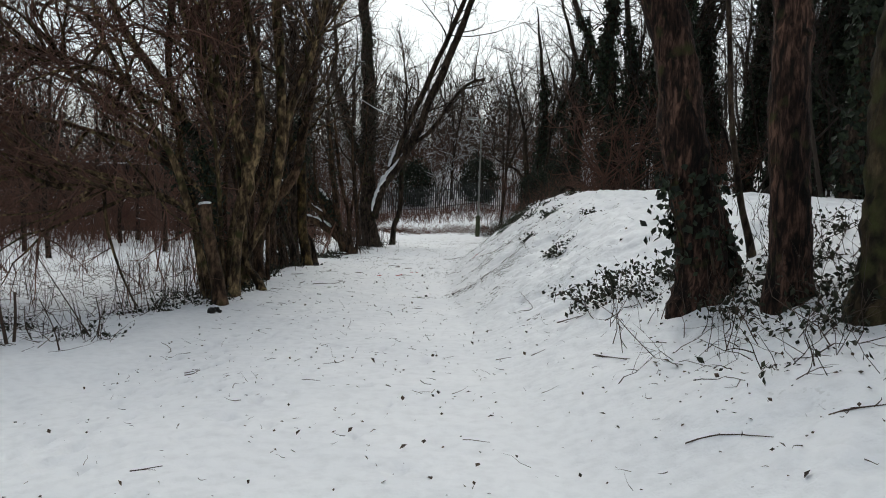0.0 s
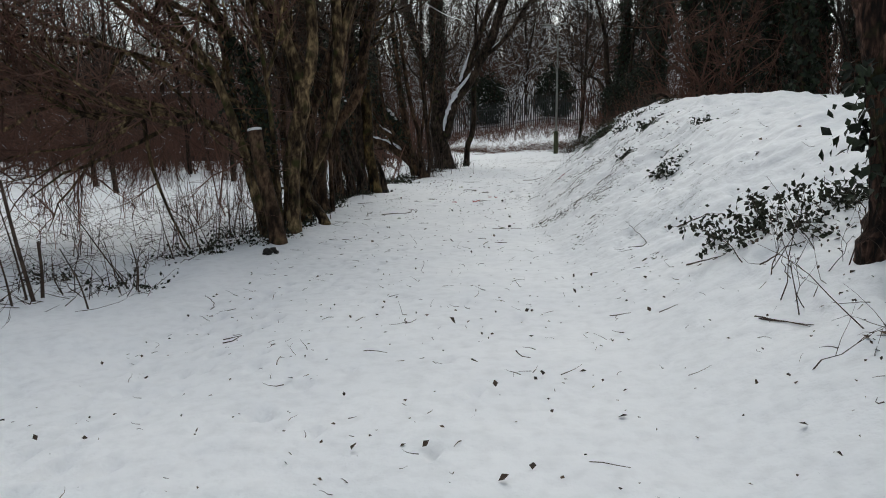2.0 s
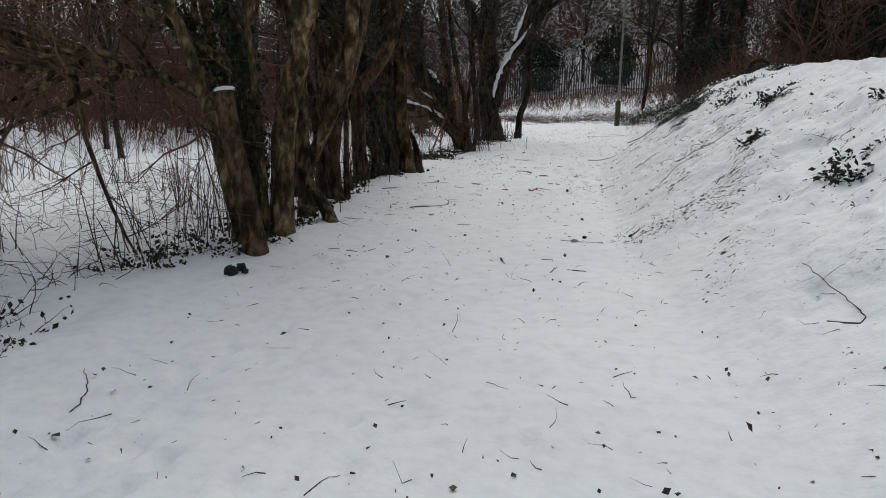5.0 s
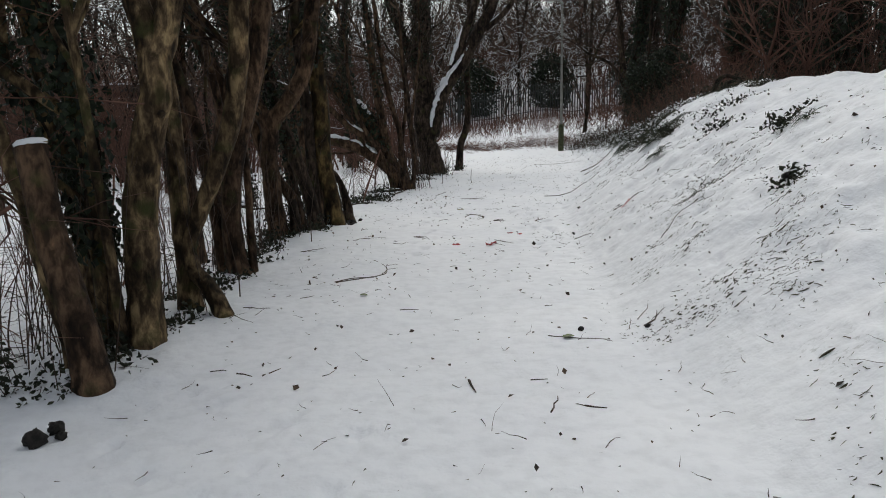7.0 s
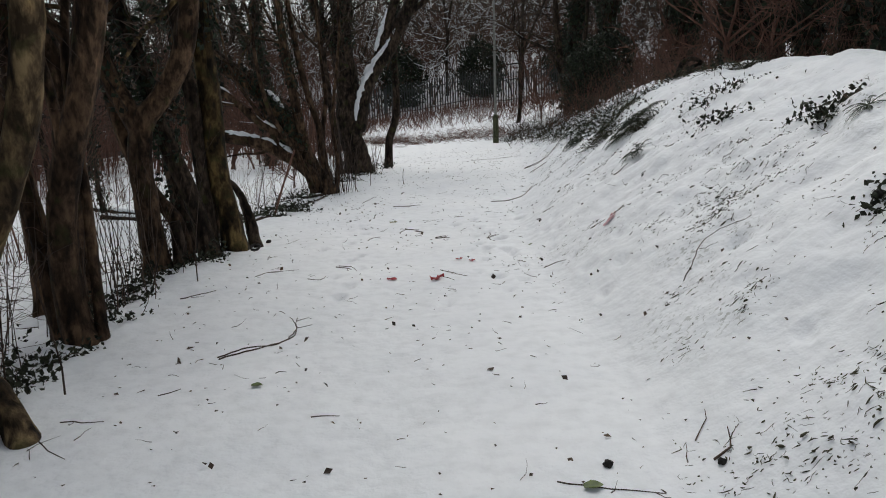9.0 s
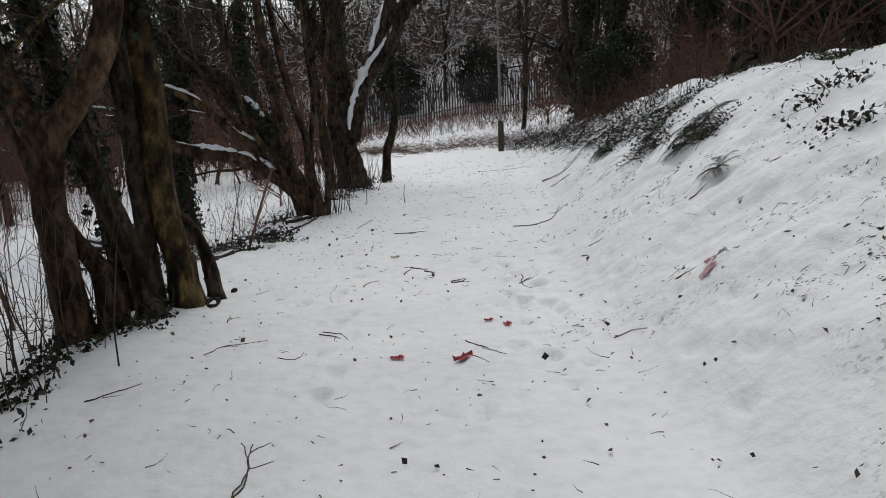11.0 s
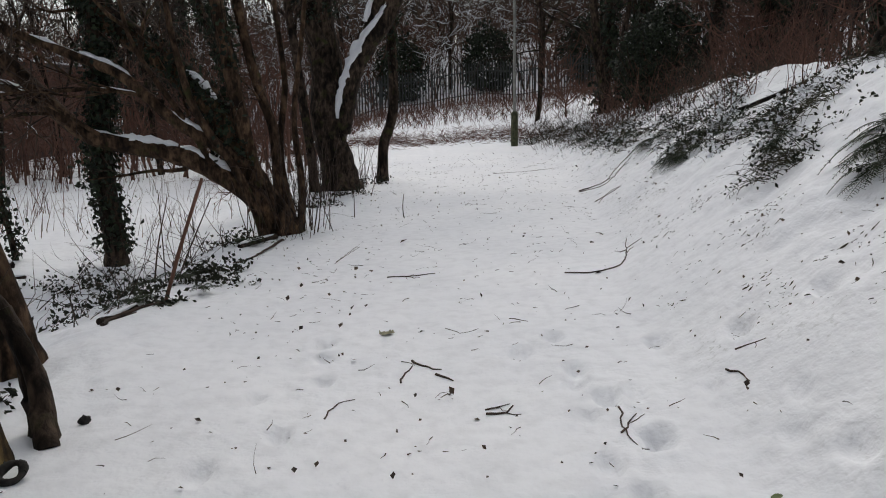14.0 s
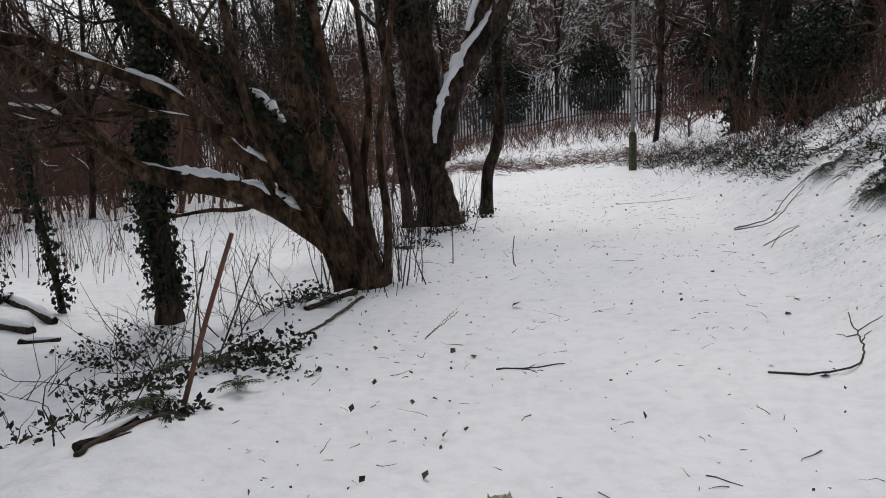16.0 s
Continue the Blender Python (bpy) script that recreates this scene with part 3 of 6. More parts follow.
tree("forked_trunk_tree", "dark forked tree with snow caught in its fork", [
    ([(-4.45, 16.9, -0.28), (-4.43, 16.9, 0.9), (-4.35, 16.9, 1.75), (-4.05, 16.9, 2.55)], 0.135, 0.10, "trunk", 4.0),
    ([(-4.37, 16.9, 1.65), (-4.55, 16.95, 2.3), (-4.85, 17.0, 3.2)], 0.12, 0.08, "limb", 3.6),
    ([(-4.95, 17.2, -0.33), (-4.98, 17.2, 0.4), (-5.05, 17.2, 1.2), (-5.0, 17.2, 2.2)], 0.09, 0.06, "stem", 3.2),
    ([(-4.15, 16.3, -0.2), (-4.18, 16.3, 0.7), (-4.2, 16.3, 1.6), (-4.4, 16.3, 2.8)], 0.06, 0.04, "stem", 3.0),
], BARK_BROWN, ROW, crown=(54, 420, 2200, 2.4, 1.1, 0.5, 0.4), laden=0.05, ivy=((1, 0.6, 3.8, 900),), snow=0.75, seed=4)
tree("crooked_tree", "dark tree with a crooked trunk and a bowed side stem", [
    ([(-4.10, 18.0, -0.14), (-4.15, 18.0, 0.62), (-4.11, 18.0, 1.42), (-3.89, 18.0, 1.75), (-3.61, 18.0, 2.25), (-3.45, 18.0, 3.0)], 0.135, 0.10, "trunk", 4.0),
    ([(-3.84, 18.2, -0.07), (-3.92, 18.2, 0.42), (-4.18, 18.2, 0.80), (-4.45, 18.2, 1.5), (-4.7, 18.3, 2.6)], 0.09, 0.06, "stem", 3.4),
    ([(-4.12, 18.0, 1.35), (-4.45, 18.05, 2.1), (-4.75, 18.1, 3.2)], 0.11, 0.07, "limb", 3.6),
], BARK_BROWN, ROW, crown=(54, 420, 2200, 2.4, 1.1, 0.5, 0.4), laden=0.05, ivy=((2, 0.3, 4.0, 1300),), snow=0.7, seed=5)
tree("yellow_snag_tree", "weathered yellowish trunk with a companion stem and claw-like root", [
    ([(-3.44, 18.75, -0.03), (-3.56, 18.83, 0.83), (-3.58, 18.85, 1.50), (-3.63, 18.85, 2.0), (-3.66, 18.85, 2.45)], 0.135, 0.115, "trunk", 4.4),
], BARK_SNAG, ROW, crown=(40, 300, 1600, 2.4, 1.1, 0.5, 0.4), ivy=((0, 2.6, 6.0, 900),), seed=6)
sp = Soup()
claw = thing("dead_root", (-3.33, 19.2, -0.03), "dark claw-like dead root leaning on the yellow trunk", "root")
for k, pts in enumerate(([(-3.30, 19.15, -0.12), (-3.38, 19.2, 0.38), (-3.47, 19.15, 0.66), (-3.58, 19.0, 0.80)], [(-3.24, 19.1, -0.1), (-3.30, 19.15, 0.25), (-3.42, 19.15, 0.60)], [(-3.2, 19.0, -0.08), (-3.27, 19.1, 0.06), (-3.36, 19.18, 0.12)])):
    sp = Soup()
    c = curve(pts, 0.05)
    tube(sp, c, np.linspace(0.055, 0.04, len(c)), 9, 0.25, k)
    part("root_limb", sp, BARK_DARK, claw)
tree("dark_leaning_tree", "dark leaning trunk with ivy and snow at its foot", [
    ([(-3.66, 18.46, -0.04), (-3.80, 18.46, 0.62), (-4.03, 18.46, 1.32), (-4.16, 18.46, 1.72), (-4.4, 18.5, 2.7)], 0.105, 0.085, "trunk", 4.2),
    ([(-3.72, 18.76, -0.04), (-3.74, 18.76, 1.02), (-3.79, 18.76, 1.61), (-3.85, 18.76, 2.13), (-3.9, 18.8, 2.9)], 0.09, 0.075, "stem", 3.8),
    ([(-4.0, 18.9, -0.1), (-4.15, 19.0, 0.7), (-4.35, 19.1, 1.6), (-4.8, 19.2, 2.8)], 0.08, 0.06, "stem", 3.5),
], BARK_DARK, ROW, crown=(30, 180, 900, 2.4, 1.0, 0.5, 0.5), ivy=((0, 1.4, 5.0, 1300), (2, 0.2, 4.0, 900)), seed=7)
tree("slender_tree", "slender dark leaning tree", [
    ([(-3.98, 20.28, -0.13), (-4.21, 20.28, 1.20), (-4.29, 20.28, 2.03), (-4.39, 20.28, 2.62)], 0.12, 0.09, "trunk", 4.5),
], BARK_BROWN, ROW, crown=(22, 140, 800, 2.4, 1.0, 0.5, 0.5), ivy=((0, 1.8, 5.6, 1100),), seed=8)
LEAN = tree("spreading_tree", "low spreading tree with many leaning limbs and snow along them", [
    ([(-3.23, 25.69, -0.16), (-3.68, 25.69, 0.70), (-4.06, 25.69, 1.50), (-4.64, 25.69, 2.12), (-5.22, 25.69, 2.61), (-5.69, 25.69, 2.99), (-6.39, 25.69, 3.54)], 0.195, 0.14, "trunk", 3.5),
    ([(-3.42, 25.6, 0.15), (-3.58, 25.55, 0.34), (-4.11, 25.5, 0.77), (-4.61, 25.45, 0.97), (-5.30, 25.4, 1.11), (-5.68, 25.35, 1.27), (-6.26, 25.3, 1.94), (-6.79, 25.3, 2.39), (-7.16, 25.3, 2.59)], 0.145, 0.08, "limb", 2.0),
    ([(-3.30, 25.6, -0.10), (-3.61, 25.6, 0.82), (-3.74, 25.6, 1.61), (-3.82, 25.6, 2.31), (-3.90, 25.6, 2.89)], 0.115, 0.085, "stem", 3.8),
    ([(-3.70, 25.5, 0.75), (-3.95, 25.45, 1.02), (-4.51, 25.4, 1.39), (-5.10, 25.4, 1.93), (-5.65, 25.4, 2.19), (-6.51, 25.4, 2.53), (-7.15, 25.4, 2.71)], 0.09, 0.045, "limb", 1.8),
    ([(-3.12, 25.85, -0.16), (-3.30, 25.85, 0.48), (-3.34, 25.85, 1.23), (-3.47, 25.85, 1.72), (-3.66, 25.85, 2.55), (-3.75, 25.85, 3.14)], 0.08, 0.06, "stem", 3.4),
    ([(-3.62, 25.5, 0.85), (-3.9, 25.45, 0.55), (-4.35, 25.4, 1.35), (-4.9, 25.35, 2.3)], 0.05, 0.03, "limb", 1.8),
    ([(-5.62, 25.35, 1.25), (-6.08, 25.4, 1.52), (-6.56, 25.45, 1.82), (-7.13, 25.5, 1.88)], 0.07, 0.05, "limb", 1.6),
    ([(-3.45, 25.4, -0.12), (-3.72, 25.35, 0.7), (-4.2, 25.3, 1.5), (-4.4, 25.3, 2.4)], 0.06, 0.04, "stem", 2.6),
    ([(-3.15, 26.0, -0.14), (-3.3, 26.1, 0.9), (-3.2, 26.15, 1.9)], 0.06, 0.04, "stem", 3.0),
    ([(-4.6, 25.4, 1.6), (-5.1, 25.3, 1.75), (-5.7, 25.2, 1.78), (-6.3, 25.1, 1.72)], 0.035, 0.02, "limb", 1.0),
    ([(-3.02, 25.75, -0.16), (-2.98, 25.8, 0.5), (-3.05, 25.85, 1.3), (-2.9, 25.9, 2.4)], 0.05, 0.035, "stem", 2.8),
], BARK_BROWN, ROW, crown=(60, 400, 2200, 2.0, 1.0, 0.5, 0.12), laden=0.06, ivy=((0, 1.3, 5.5, 3600), (2, 2.4, 5.0, 500)), snow=0.6, seed=9)
LIMB_SNOW = "lumpy snow lying along the low limb"
for pts, r in (([(-3.72, 25.5, 0.60), (-3.95, 25.48, 0.82), (-4.15, 25.46, 0.94), (-4.40, 25.44, 1.04)], 0.085), ([(-4.48, 25.43, 1.08), (-4.66, 25.42, 1.12), (-4.9, 25.4, 1.17), (-5.25, 25.38, 1.22)], 0.07), ([(-4.1, 25.42, 1.23), (-4.35, 25.4, 1.38), (-4.6, 25.38, 1.53)], 0.05), ([(-4.95, 25.4, 1.9), (-5.1, 25.4, 2.03), (-5.3, 25.4, 2.14), (-5.6, 25.4, 2.26)], 0.045), ([(-3.98, 25.55, 1.66), (-4.2, 25.56, 1.92), (-4.34, 25.57, 2.02)], 0.075), ([(-6.1, 25.35, 1.62), (-6.5, 25.42, 1.88), (-7.0, 25.46, 1.96)], 0.035)):
    sp = Soup()
    k = curve(pts, 0.05)
    s = np.linspace(0, 1, len(k))
    tube(sp, k - [0, 0, 0.3 * r], 0.62 * r * np.sin(np.pi * np.clip(s * 0.94 + 0.03, 0, 1)) ** 0.45 * (1 + 0.25 * np.sin(s * 19 + r * 90) + 0.12 * np.cos(s * 43)), 10, 0.6, 6)
    part("snow_cap", sp, SNOW, LEAN, LIMB_SNOW)
tree("ivy_clad_trunk", "upright trunk wrapped in dark ivy on the lower ground", [
    ([(-5.50, 25.62, -0.56), (-5.51, 25.62, 0.31), (-5.52, 25.62, 1.19), (-5.48, 25.62, 2.09), (-5.43, 25.62, 2.96)], 0.13, 0.10, "trunk", 4.0),
], BARK_DARK, ROW, crown=(24, 160, 900, 2.4, 1.0, 0.5, 0.45), ivy=((0, 0.45, 3.2, 3000), (0, 3.0, 6.0, 1500)), seed=10)
tree("big_forked_tree", "large old forked tree with snow in its crotch", [
    ([(-3.00, 30.7, -0.13), (-3.12, 30.7, 0.9), (-3.22, 30.7, 2.1), (-3.25, 30.7, 3.6), (-3.28, 30.7, 6.2), (-3.55, 30.7, 9.4)], 0.36, 0.19, "trunk", 3.0),
    ([(-2.95, 30.6, 1.0), (-2.78, 30.6, 1.65), (-2.50, 30.6, 2.45), (-1.95, 30.6, 3.25), (-1.35, 30.6, 4.3), (-0.93, 30.6, 5.45), (-0.02, 30.6, 7.7), (0.70, 30.6, 9.7)], 0.21, 0.12, "limb", 3.0),
    ([(-2.45, 30.6, 2.5), (-2.15, 30.55, 3.3), (-1.85, 30.5, 4.2), (-1.34, 30.5, 5.45), (-0.42, 30.5, 7.65), (0.26, 30.5, 9.3)], 0.13, 0.09, "limb", 2.5),
    ([(-1.55, 30.6, 3.95), (-1.21, 30.5, 4.15), (-0.68, 30.5, 4.62), (0.06, 30.5, 5.74), (0.70, 30.5, 6.44), (1.33, 30.5, 6.63)], 0.085, 0.06, "limb", 0.0),
    ([(-3.2, 30.4, 2.6), (-3.9, 30.5, 4.2), (-4.6, 30.6, 6.5)], 0.15, 0.10, "limb", 3.5),
    ([(-3.45, 30.3, -0.15), (-3.55, 30.3, 1.2), (-3.75, 30.3, 3.0)], 0.10, 0.07, "stem", 4.0),
], BARK_DARK, ROW, crown=(80, 560, 3000, 3.0, 1.4, 0.7, 0.25), laden=0.08, ivy=((0, 3.5, 9.5, 3800), (4, 0.5, 5.0, 1500)), snow=0.83, seed=11)
OLD = bpy.data.objects["big_forked_tree"]
for name, pts, r in (("fork_snow", [(-2.86, 30.42, 1.20), (-2.80, 30.42, 1.62), (-2.60, 30.42, 2.18), (-2.30, 30.44, 2.72), (-1.88, 30.46, 3.28), (-1.62, 30.46, 3.75)], 0.066), ("fork_snow", [(-2.28, 30.42, 3.0), (-2.12, 30.42, 3.45), (-1.90, 30.4, 4.05)], 0.05)):
    sp = Soup()
    k = curve(pts, 0.08)
    s = np.linspace(0, 1, len(k))
    tube(sp, k + np.array([-0.10, 0.0, 0.06]), r * np.sin(np.pi * np.clip(s * 0.92 + 0.06, 0, 1)) ** 0.5 * (1.45 - 0.95 * s) * (1 + 0.28 * np.sin(s * 23) * np.sin(s * 9 + 1) + 0.15 * np.cos(s * 41)), 12, 0.9, 5)
    part(name, sp, SNOW, OLD, "thick snow lying in the fork")
tree("slim_path_tree", "slim tree with a bent foot at the path's edge", [
    ([(-2.22, 31.86, -0.10), (-2.18, 31.86, 0.61), (-1.94, 31.86, 1.33), (-1.93, 31.86, 2.85), (-1.81, 31.86, 3.73)], 0.115, 0.085, "trunk", 4.0),
], BARK_DARK, ROW, crown=(16, 110, 600, 2.0, 0.9, 0.5, 0.5), ivy=((0, 2.5, 5.0, 500),), seed=12)

tree("broad_bank_tree", "stout reddish-barked tree with a bulging foot on the snowy bank", [
    ([(2.12, 6.6, 0.74), (2.05, 6.6, 1.41), (1.93, 6.6, 2.12), (1.77, 6.6, 2.83), (1.62, 6.6, 3.42), (1.46, 6.6, 4.0)], 0.215, 0.15, "trunk", 5.0),
    ([(2.42, 6.85, 0.9), (2.34, 6.8, 1.30), (2.16, 6.7, 1.85)], 0.12, 0.07, "stem", 0.0),
], BARK_RED, RIGHT, crown=(20, 130, 600, 2.6, 1.1, 0.5, 0.7), ivy=((0, 0.5, 1.35, 750),), seed=13, sides=18, step=0.07, rough=0.2)
tree("furrowed_bank_tree", "straight tree with deeply furrowed bark on the snowy bank", [
    ([(2.48, 5.78, 0.86), (2.45, 5.78, 1.53), (2.43, 5.78, 2.06), (2.40, 5.78, 2.68), (2.34, 5.78, 3.28)], 0.16, 0.135, "trunk", 5.5),
], BARK_RED, RIGHT, crown=(16, 100, 500, 2.6, 1.1, 0.5, 0.75), seed=14, sides=20, step=0.06, rough=0.14)
tree("mossy_bank_tree", "tree with green moss round its swollen foot on the bank", [
    ([(2.80, 5.04, 0.96), (2.78, 5.04, 1.47), (2.80, 5.04, 2.19), (2.81, 5.04, 2.9)], 0.20, 0.15, "trunk", 5.5),
], BARK_MOSSY, RIGHT, crown=(12, 80, 400, 2.6, 1.1, 0.5, 0.75), seed=15, sides=18, step=0.07)
tree("bank_sapling", "thin dark sapling on the snowy bank", [
    ([(2.80, 7.27, 1.16), (2.66, 7.27, 1.68), (2.54, 7.27, 2.47), (2.45, 7.27, 3.5)], 0.035, 0.025, "trunk", 2.5),
], BARK_DARK, RIGHT, crown=(8, 50, 240, 1.2, 0.7, 0.4, 0.5), seed=16)


tree("verge_tree", "dark leaning tree with a snowy side branch at the bank's foot", [
    ([(4.55, 39.55, 1.05), (4.25, 39.55, 2.36), (4.08, 39.55, 3.41), (3.98, 39.55, 4.6)], 0.17, 0.12, "trunk", 4.5),
    ([(4.16, 39.5, 2.66), (3.66, 39.5, 3.51), (3.18, 39.5, 3.78), (2.66, 39.5, 4.0)], 0.09, 0.05, "limb", 1.2),
    ([(4.9, 39.9, 1.1), (4.95, 40, 2.6), (5.2, 40, 4.4)], 0.12, 0.08, "stem", 4.0),
], BARK_DARK, crown=(30, 200, 900, 2.6, 1.2, 0.6, 0.35), snow=0.85, laden=0.06, seed=18)


# ---- trees further off: a few grown once, then repeated ----
def far_tree(name, label, height, r, seed, ivy=0, lean=0.0, crown=(22, 80, 260, 3.6, 1.8, 1.0, 0.3), mat=BARK_DARK, twig=TWIG_FAR, forks=1, laden=0.0):
    q = np.random.default_rng(seed)
    stems = [([(0, 0, 0), (lean * 0.3, 0.1, height * 0.25), (lean * 0.7, -0.1, height * 0.5)], r, r * 0.7, "trunk", height * 0.5)]
    for k in range(forks):
        a = q.uniform(0, 6.28)
        s = np.array([math.cos(a), math.sin(a), 0])
        z = height * q.uniform(0.12, 0.35)
        stems.append(([(lean * 0.3 * z / height * 4, 0, z), tuple(s * 0.7 + [lean * 0.4, 0, z + height * 0.15]), tuple(s * 1.5 + [lean * 0.6, 0, z + height * 0.32])], r * 0.6, r * 0.4, "limb", height * 0.3))
    iv = ((0, 0.3, height * 0.7, ivy), (1, 0.2, height * 0.3, ivy // 4)) if ivy else ()
    return tree(name, label, stems, mat, "trees in the wood", crown=crown, ivy=iv, sides=8, step=0.5, twig=twig, seed=seed, laden=laden, thick=2.2)


def stand(proto, spots, q, sink=0.25):
    first = True
    for x, y, s in spots:
        if -48 < x < -15.5 and 43.5 < y < 55:
            continue
        m = pose(x, y, float(lie(x, y)) - sink, 0, 0, q.uniform(0, 360))
        if first:
            proto.matrix_basis = m @ Matrix.Scale(s, 4)
            first = False
        else:
            c = copy_thing(proto, m)
            c.scale = (s, s, s)


_flat = lie


def lie(x, y):
    return np.zeros_like(np.asarray(x, float))


IVY_TREE = far_tree("ivy_covered_tree", "tall dark tree thickly covered in ivy", 13, 0.26, 41, 2200, 0.6)
IVY_TREE_B = far_tree("leaning_ivy_tree", "tall leaning tree with ivy up its trunk", 12, 0.24, 42, 1700, 1.8, forks=2)
BARE_TREE = far_tree("bare_tree", "tall bare winter tree", 13, 0.20, 43, 0, 0.4, (30, 140, 480, 4.0, 2.0, 1.1, 0.25), forks=3)
BARE_TREE_B = far_tree("bare_thin_tree", "thin bare winter tree", 11, 0.12, 44, 0, -0.6, (24, 110, 380, 3.2, 1.6, 1.0, 0.2), forks=2)
SHRUB = far_tree("bare_shrub", "dense bare reddish-brown shrub", 3.2, 0.05, 45, 0, 0.2, (30, 120, 430, 1.9, 1.0, 0.6, 0.05), TWIG_RED, TWIG_RED, forks=5, laden=0.09)
HOLLY = far_tree("evergreen_bush", "dense dark green evergreen bush", 4.0, 0.08, 46, 0, 0.2, (20, 60, 120, 1.8, 0.9, 0.5, 0.05), forks=4)
sp = Soup()
rng = np.random.default_rng(5)
p = rng.normal(size=(4200, 3))
p = unit(p) * rng.uniform(0.45, 1.0, (4200, 1)) ** 0.5 * [1.5, 1.5, 2.0] * (1 + 0.22 * np.sin(unit(p)[:, :1] * 7) * np.cos(unit(p)[:, 2:] * 6)) + [0, 0, 2.1]
p = p[(p[:, 2] > 0.1)]
leaves(sp, p, rng.uniform(0.09, 0.17, len(p)), 0.5)
part("foliage", sp, IVY, HOLLY, "dark evergreen leaves", "stuff", smooth=False)
lie = _flat

q = np.random.default_rng(11)
stand(IVY_TREE, [(8.2, 28.4, 1.0), (5.9, 27.2, 0.9), (10.5, 31, 1.1), (4.7, 41, 0.9), (13, 27, 1.1), (16, 33, 1.1), (8.5, 38, 1.1), (12, 43, 1.2), (19, 26, 1.1), (9.5, 21, 0.95), (14, 18, 1.0), (-13, 56, 1.0), (22, 40, 1.2), (10.5, 12, 1.0), (15, 9, 1.0), (27, 33, 1.2), (-6.8, 38, 0.8), (7.5, 24, 0.9), (11, 26, 1.0), (13.5, 30, 1.1), (9.5, 33.5, 1.0), (16, 24, 1.1), (19, 34, 1.2), (7, 34, 0.9), (6.2, 20, 0.8), (12, 15, 1.0), (17, 14, 1.1), (8, 15.5, 0.9), (14, 36, 1.2), (20, 45, 1.3), (9, 52, 1.0), (14, 48, 1.1)], q)
stand(IVY_TREE_B, [(6.8, 28.2, 1.0), (7.0, 46.5, 1.0), (11.5, 35, 1.1), (15, 39, 1.1), (18, 20, 1.0), (21, 30, 1.1), (10, 47, 1.1), (12, 22.5, 0.9), (24, 22, 1.1), (9, 8, 1.0)], q)
wood = [(q.uniform(-50, 45), q.uniform(61, 92), q.uniform(0.8, 1.25)) for k in range(34)]
wood += [(-q.uniform(30, 60), q.uniform(14, 60), q.uniform(0.8, 1.2)) for k in range(18)]
wood += [(q.uniform(17, 44), q.uniform(8, 58), q.uniform(0.9, 1.3)) for k in range(12)]
wood += [(q.uniform(-20, 20), -q.uniform(6, 30), q.uniform(0.9, 1.2)) for k in range(4)]
stand(BARE_TREE, wood[0::2], q)
stand(BARE_TREE_B, wood[1::2] + [(-q.uniform(11, 26), q.uniform(36, 55), q.uniform(0.65, 0.95)) for k in range(16)] + [(-13, 25, 0.75), (-16, 29, 0.85), (-19, 25, 0.9), (-22, 31, 0.9), (-14.5, 34, 0.8), (-9, 38, 0.8), (-11, 30, 0.8), (3.4, 47, 0.9), (0.5, 63, 1.0)], q)
bushes = [(-q.uniform(13, 36), q.uniform(34, 58), q.uniform(0.8, 1.4)) for k in range(24)]
bushes += [(q.uniform(3.5, 16), q.uniform(26, 48), q.uniform(0.5, 0.9)) for k in range(16)]
bushes += [(q.uniform(-30, 24), q.uniform(60, 70), q.uniform(0.8, 1.5)) for k in range(20)]
bushes += [(q.uniform(20, 36), q.uniform(12, 50), q.uniform(0.8, 1.4)) for k in range(10)]
bushes += [(-4.6, 29.6, 0.4), (-6.4, 36, 0.7), (-4.2, 35, 0.5), (-8, 41, 0.8), (-5, 43, 0.6), (-10, 46, 0.9)]
stand(SHRUB, bushes, q, 0.1)
stand(HOLLY, [(-2.5, 61, 1.0), (2.6, 60.5, 1.0), (8.5, 61, 1.1), (-16, 58, 1.2), (18, 55, 1.3), (-22, 50, 1.2), (24, 48, 1.3), (3.8, 33, 0.5), (5.2, 36, 0.6)], q, 0.1)


# ---- palisade fence at the back ----
fence = thing("palisade_fence", (0, 57, 0), "tall dull steel palisade fence with pointed pales", "fence")
pale = bmesh.new()
prof = [(-0.034, 0.012), (-0.014, -0.006), (0.0, -0.010), (0.014, -0.006), (0.034, 0.012)]
rows = []
for z, s in ((0, 1), (1.95, 1), (2.12, 0.12)):
    rows.append([pale.verts.new((x * s, y, z)) for x, y in prof] + [pale.verts.new((x * s, y + 0.004, z)) for x, y in reversed(prof)])
for a, b in zip(rows, rows[1:]):
    for k in range(10):
        pale.faces.new((a[k], a[(k + 1) % 10], b[(k + 1) % 10], b[k]))
pale.faces.new(rows[-1])
pale_mesh = bpy.data.meshes.new("pale")
pale.to_mesh(pale_mesh)
pale.free()
pale_mesh.materials.append(FENCE)
FX = np.arange(-20, 16, 0.155)


def fence_z(x):
    return float(lie(x, 57)) - 0.05


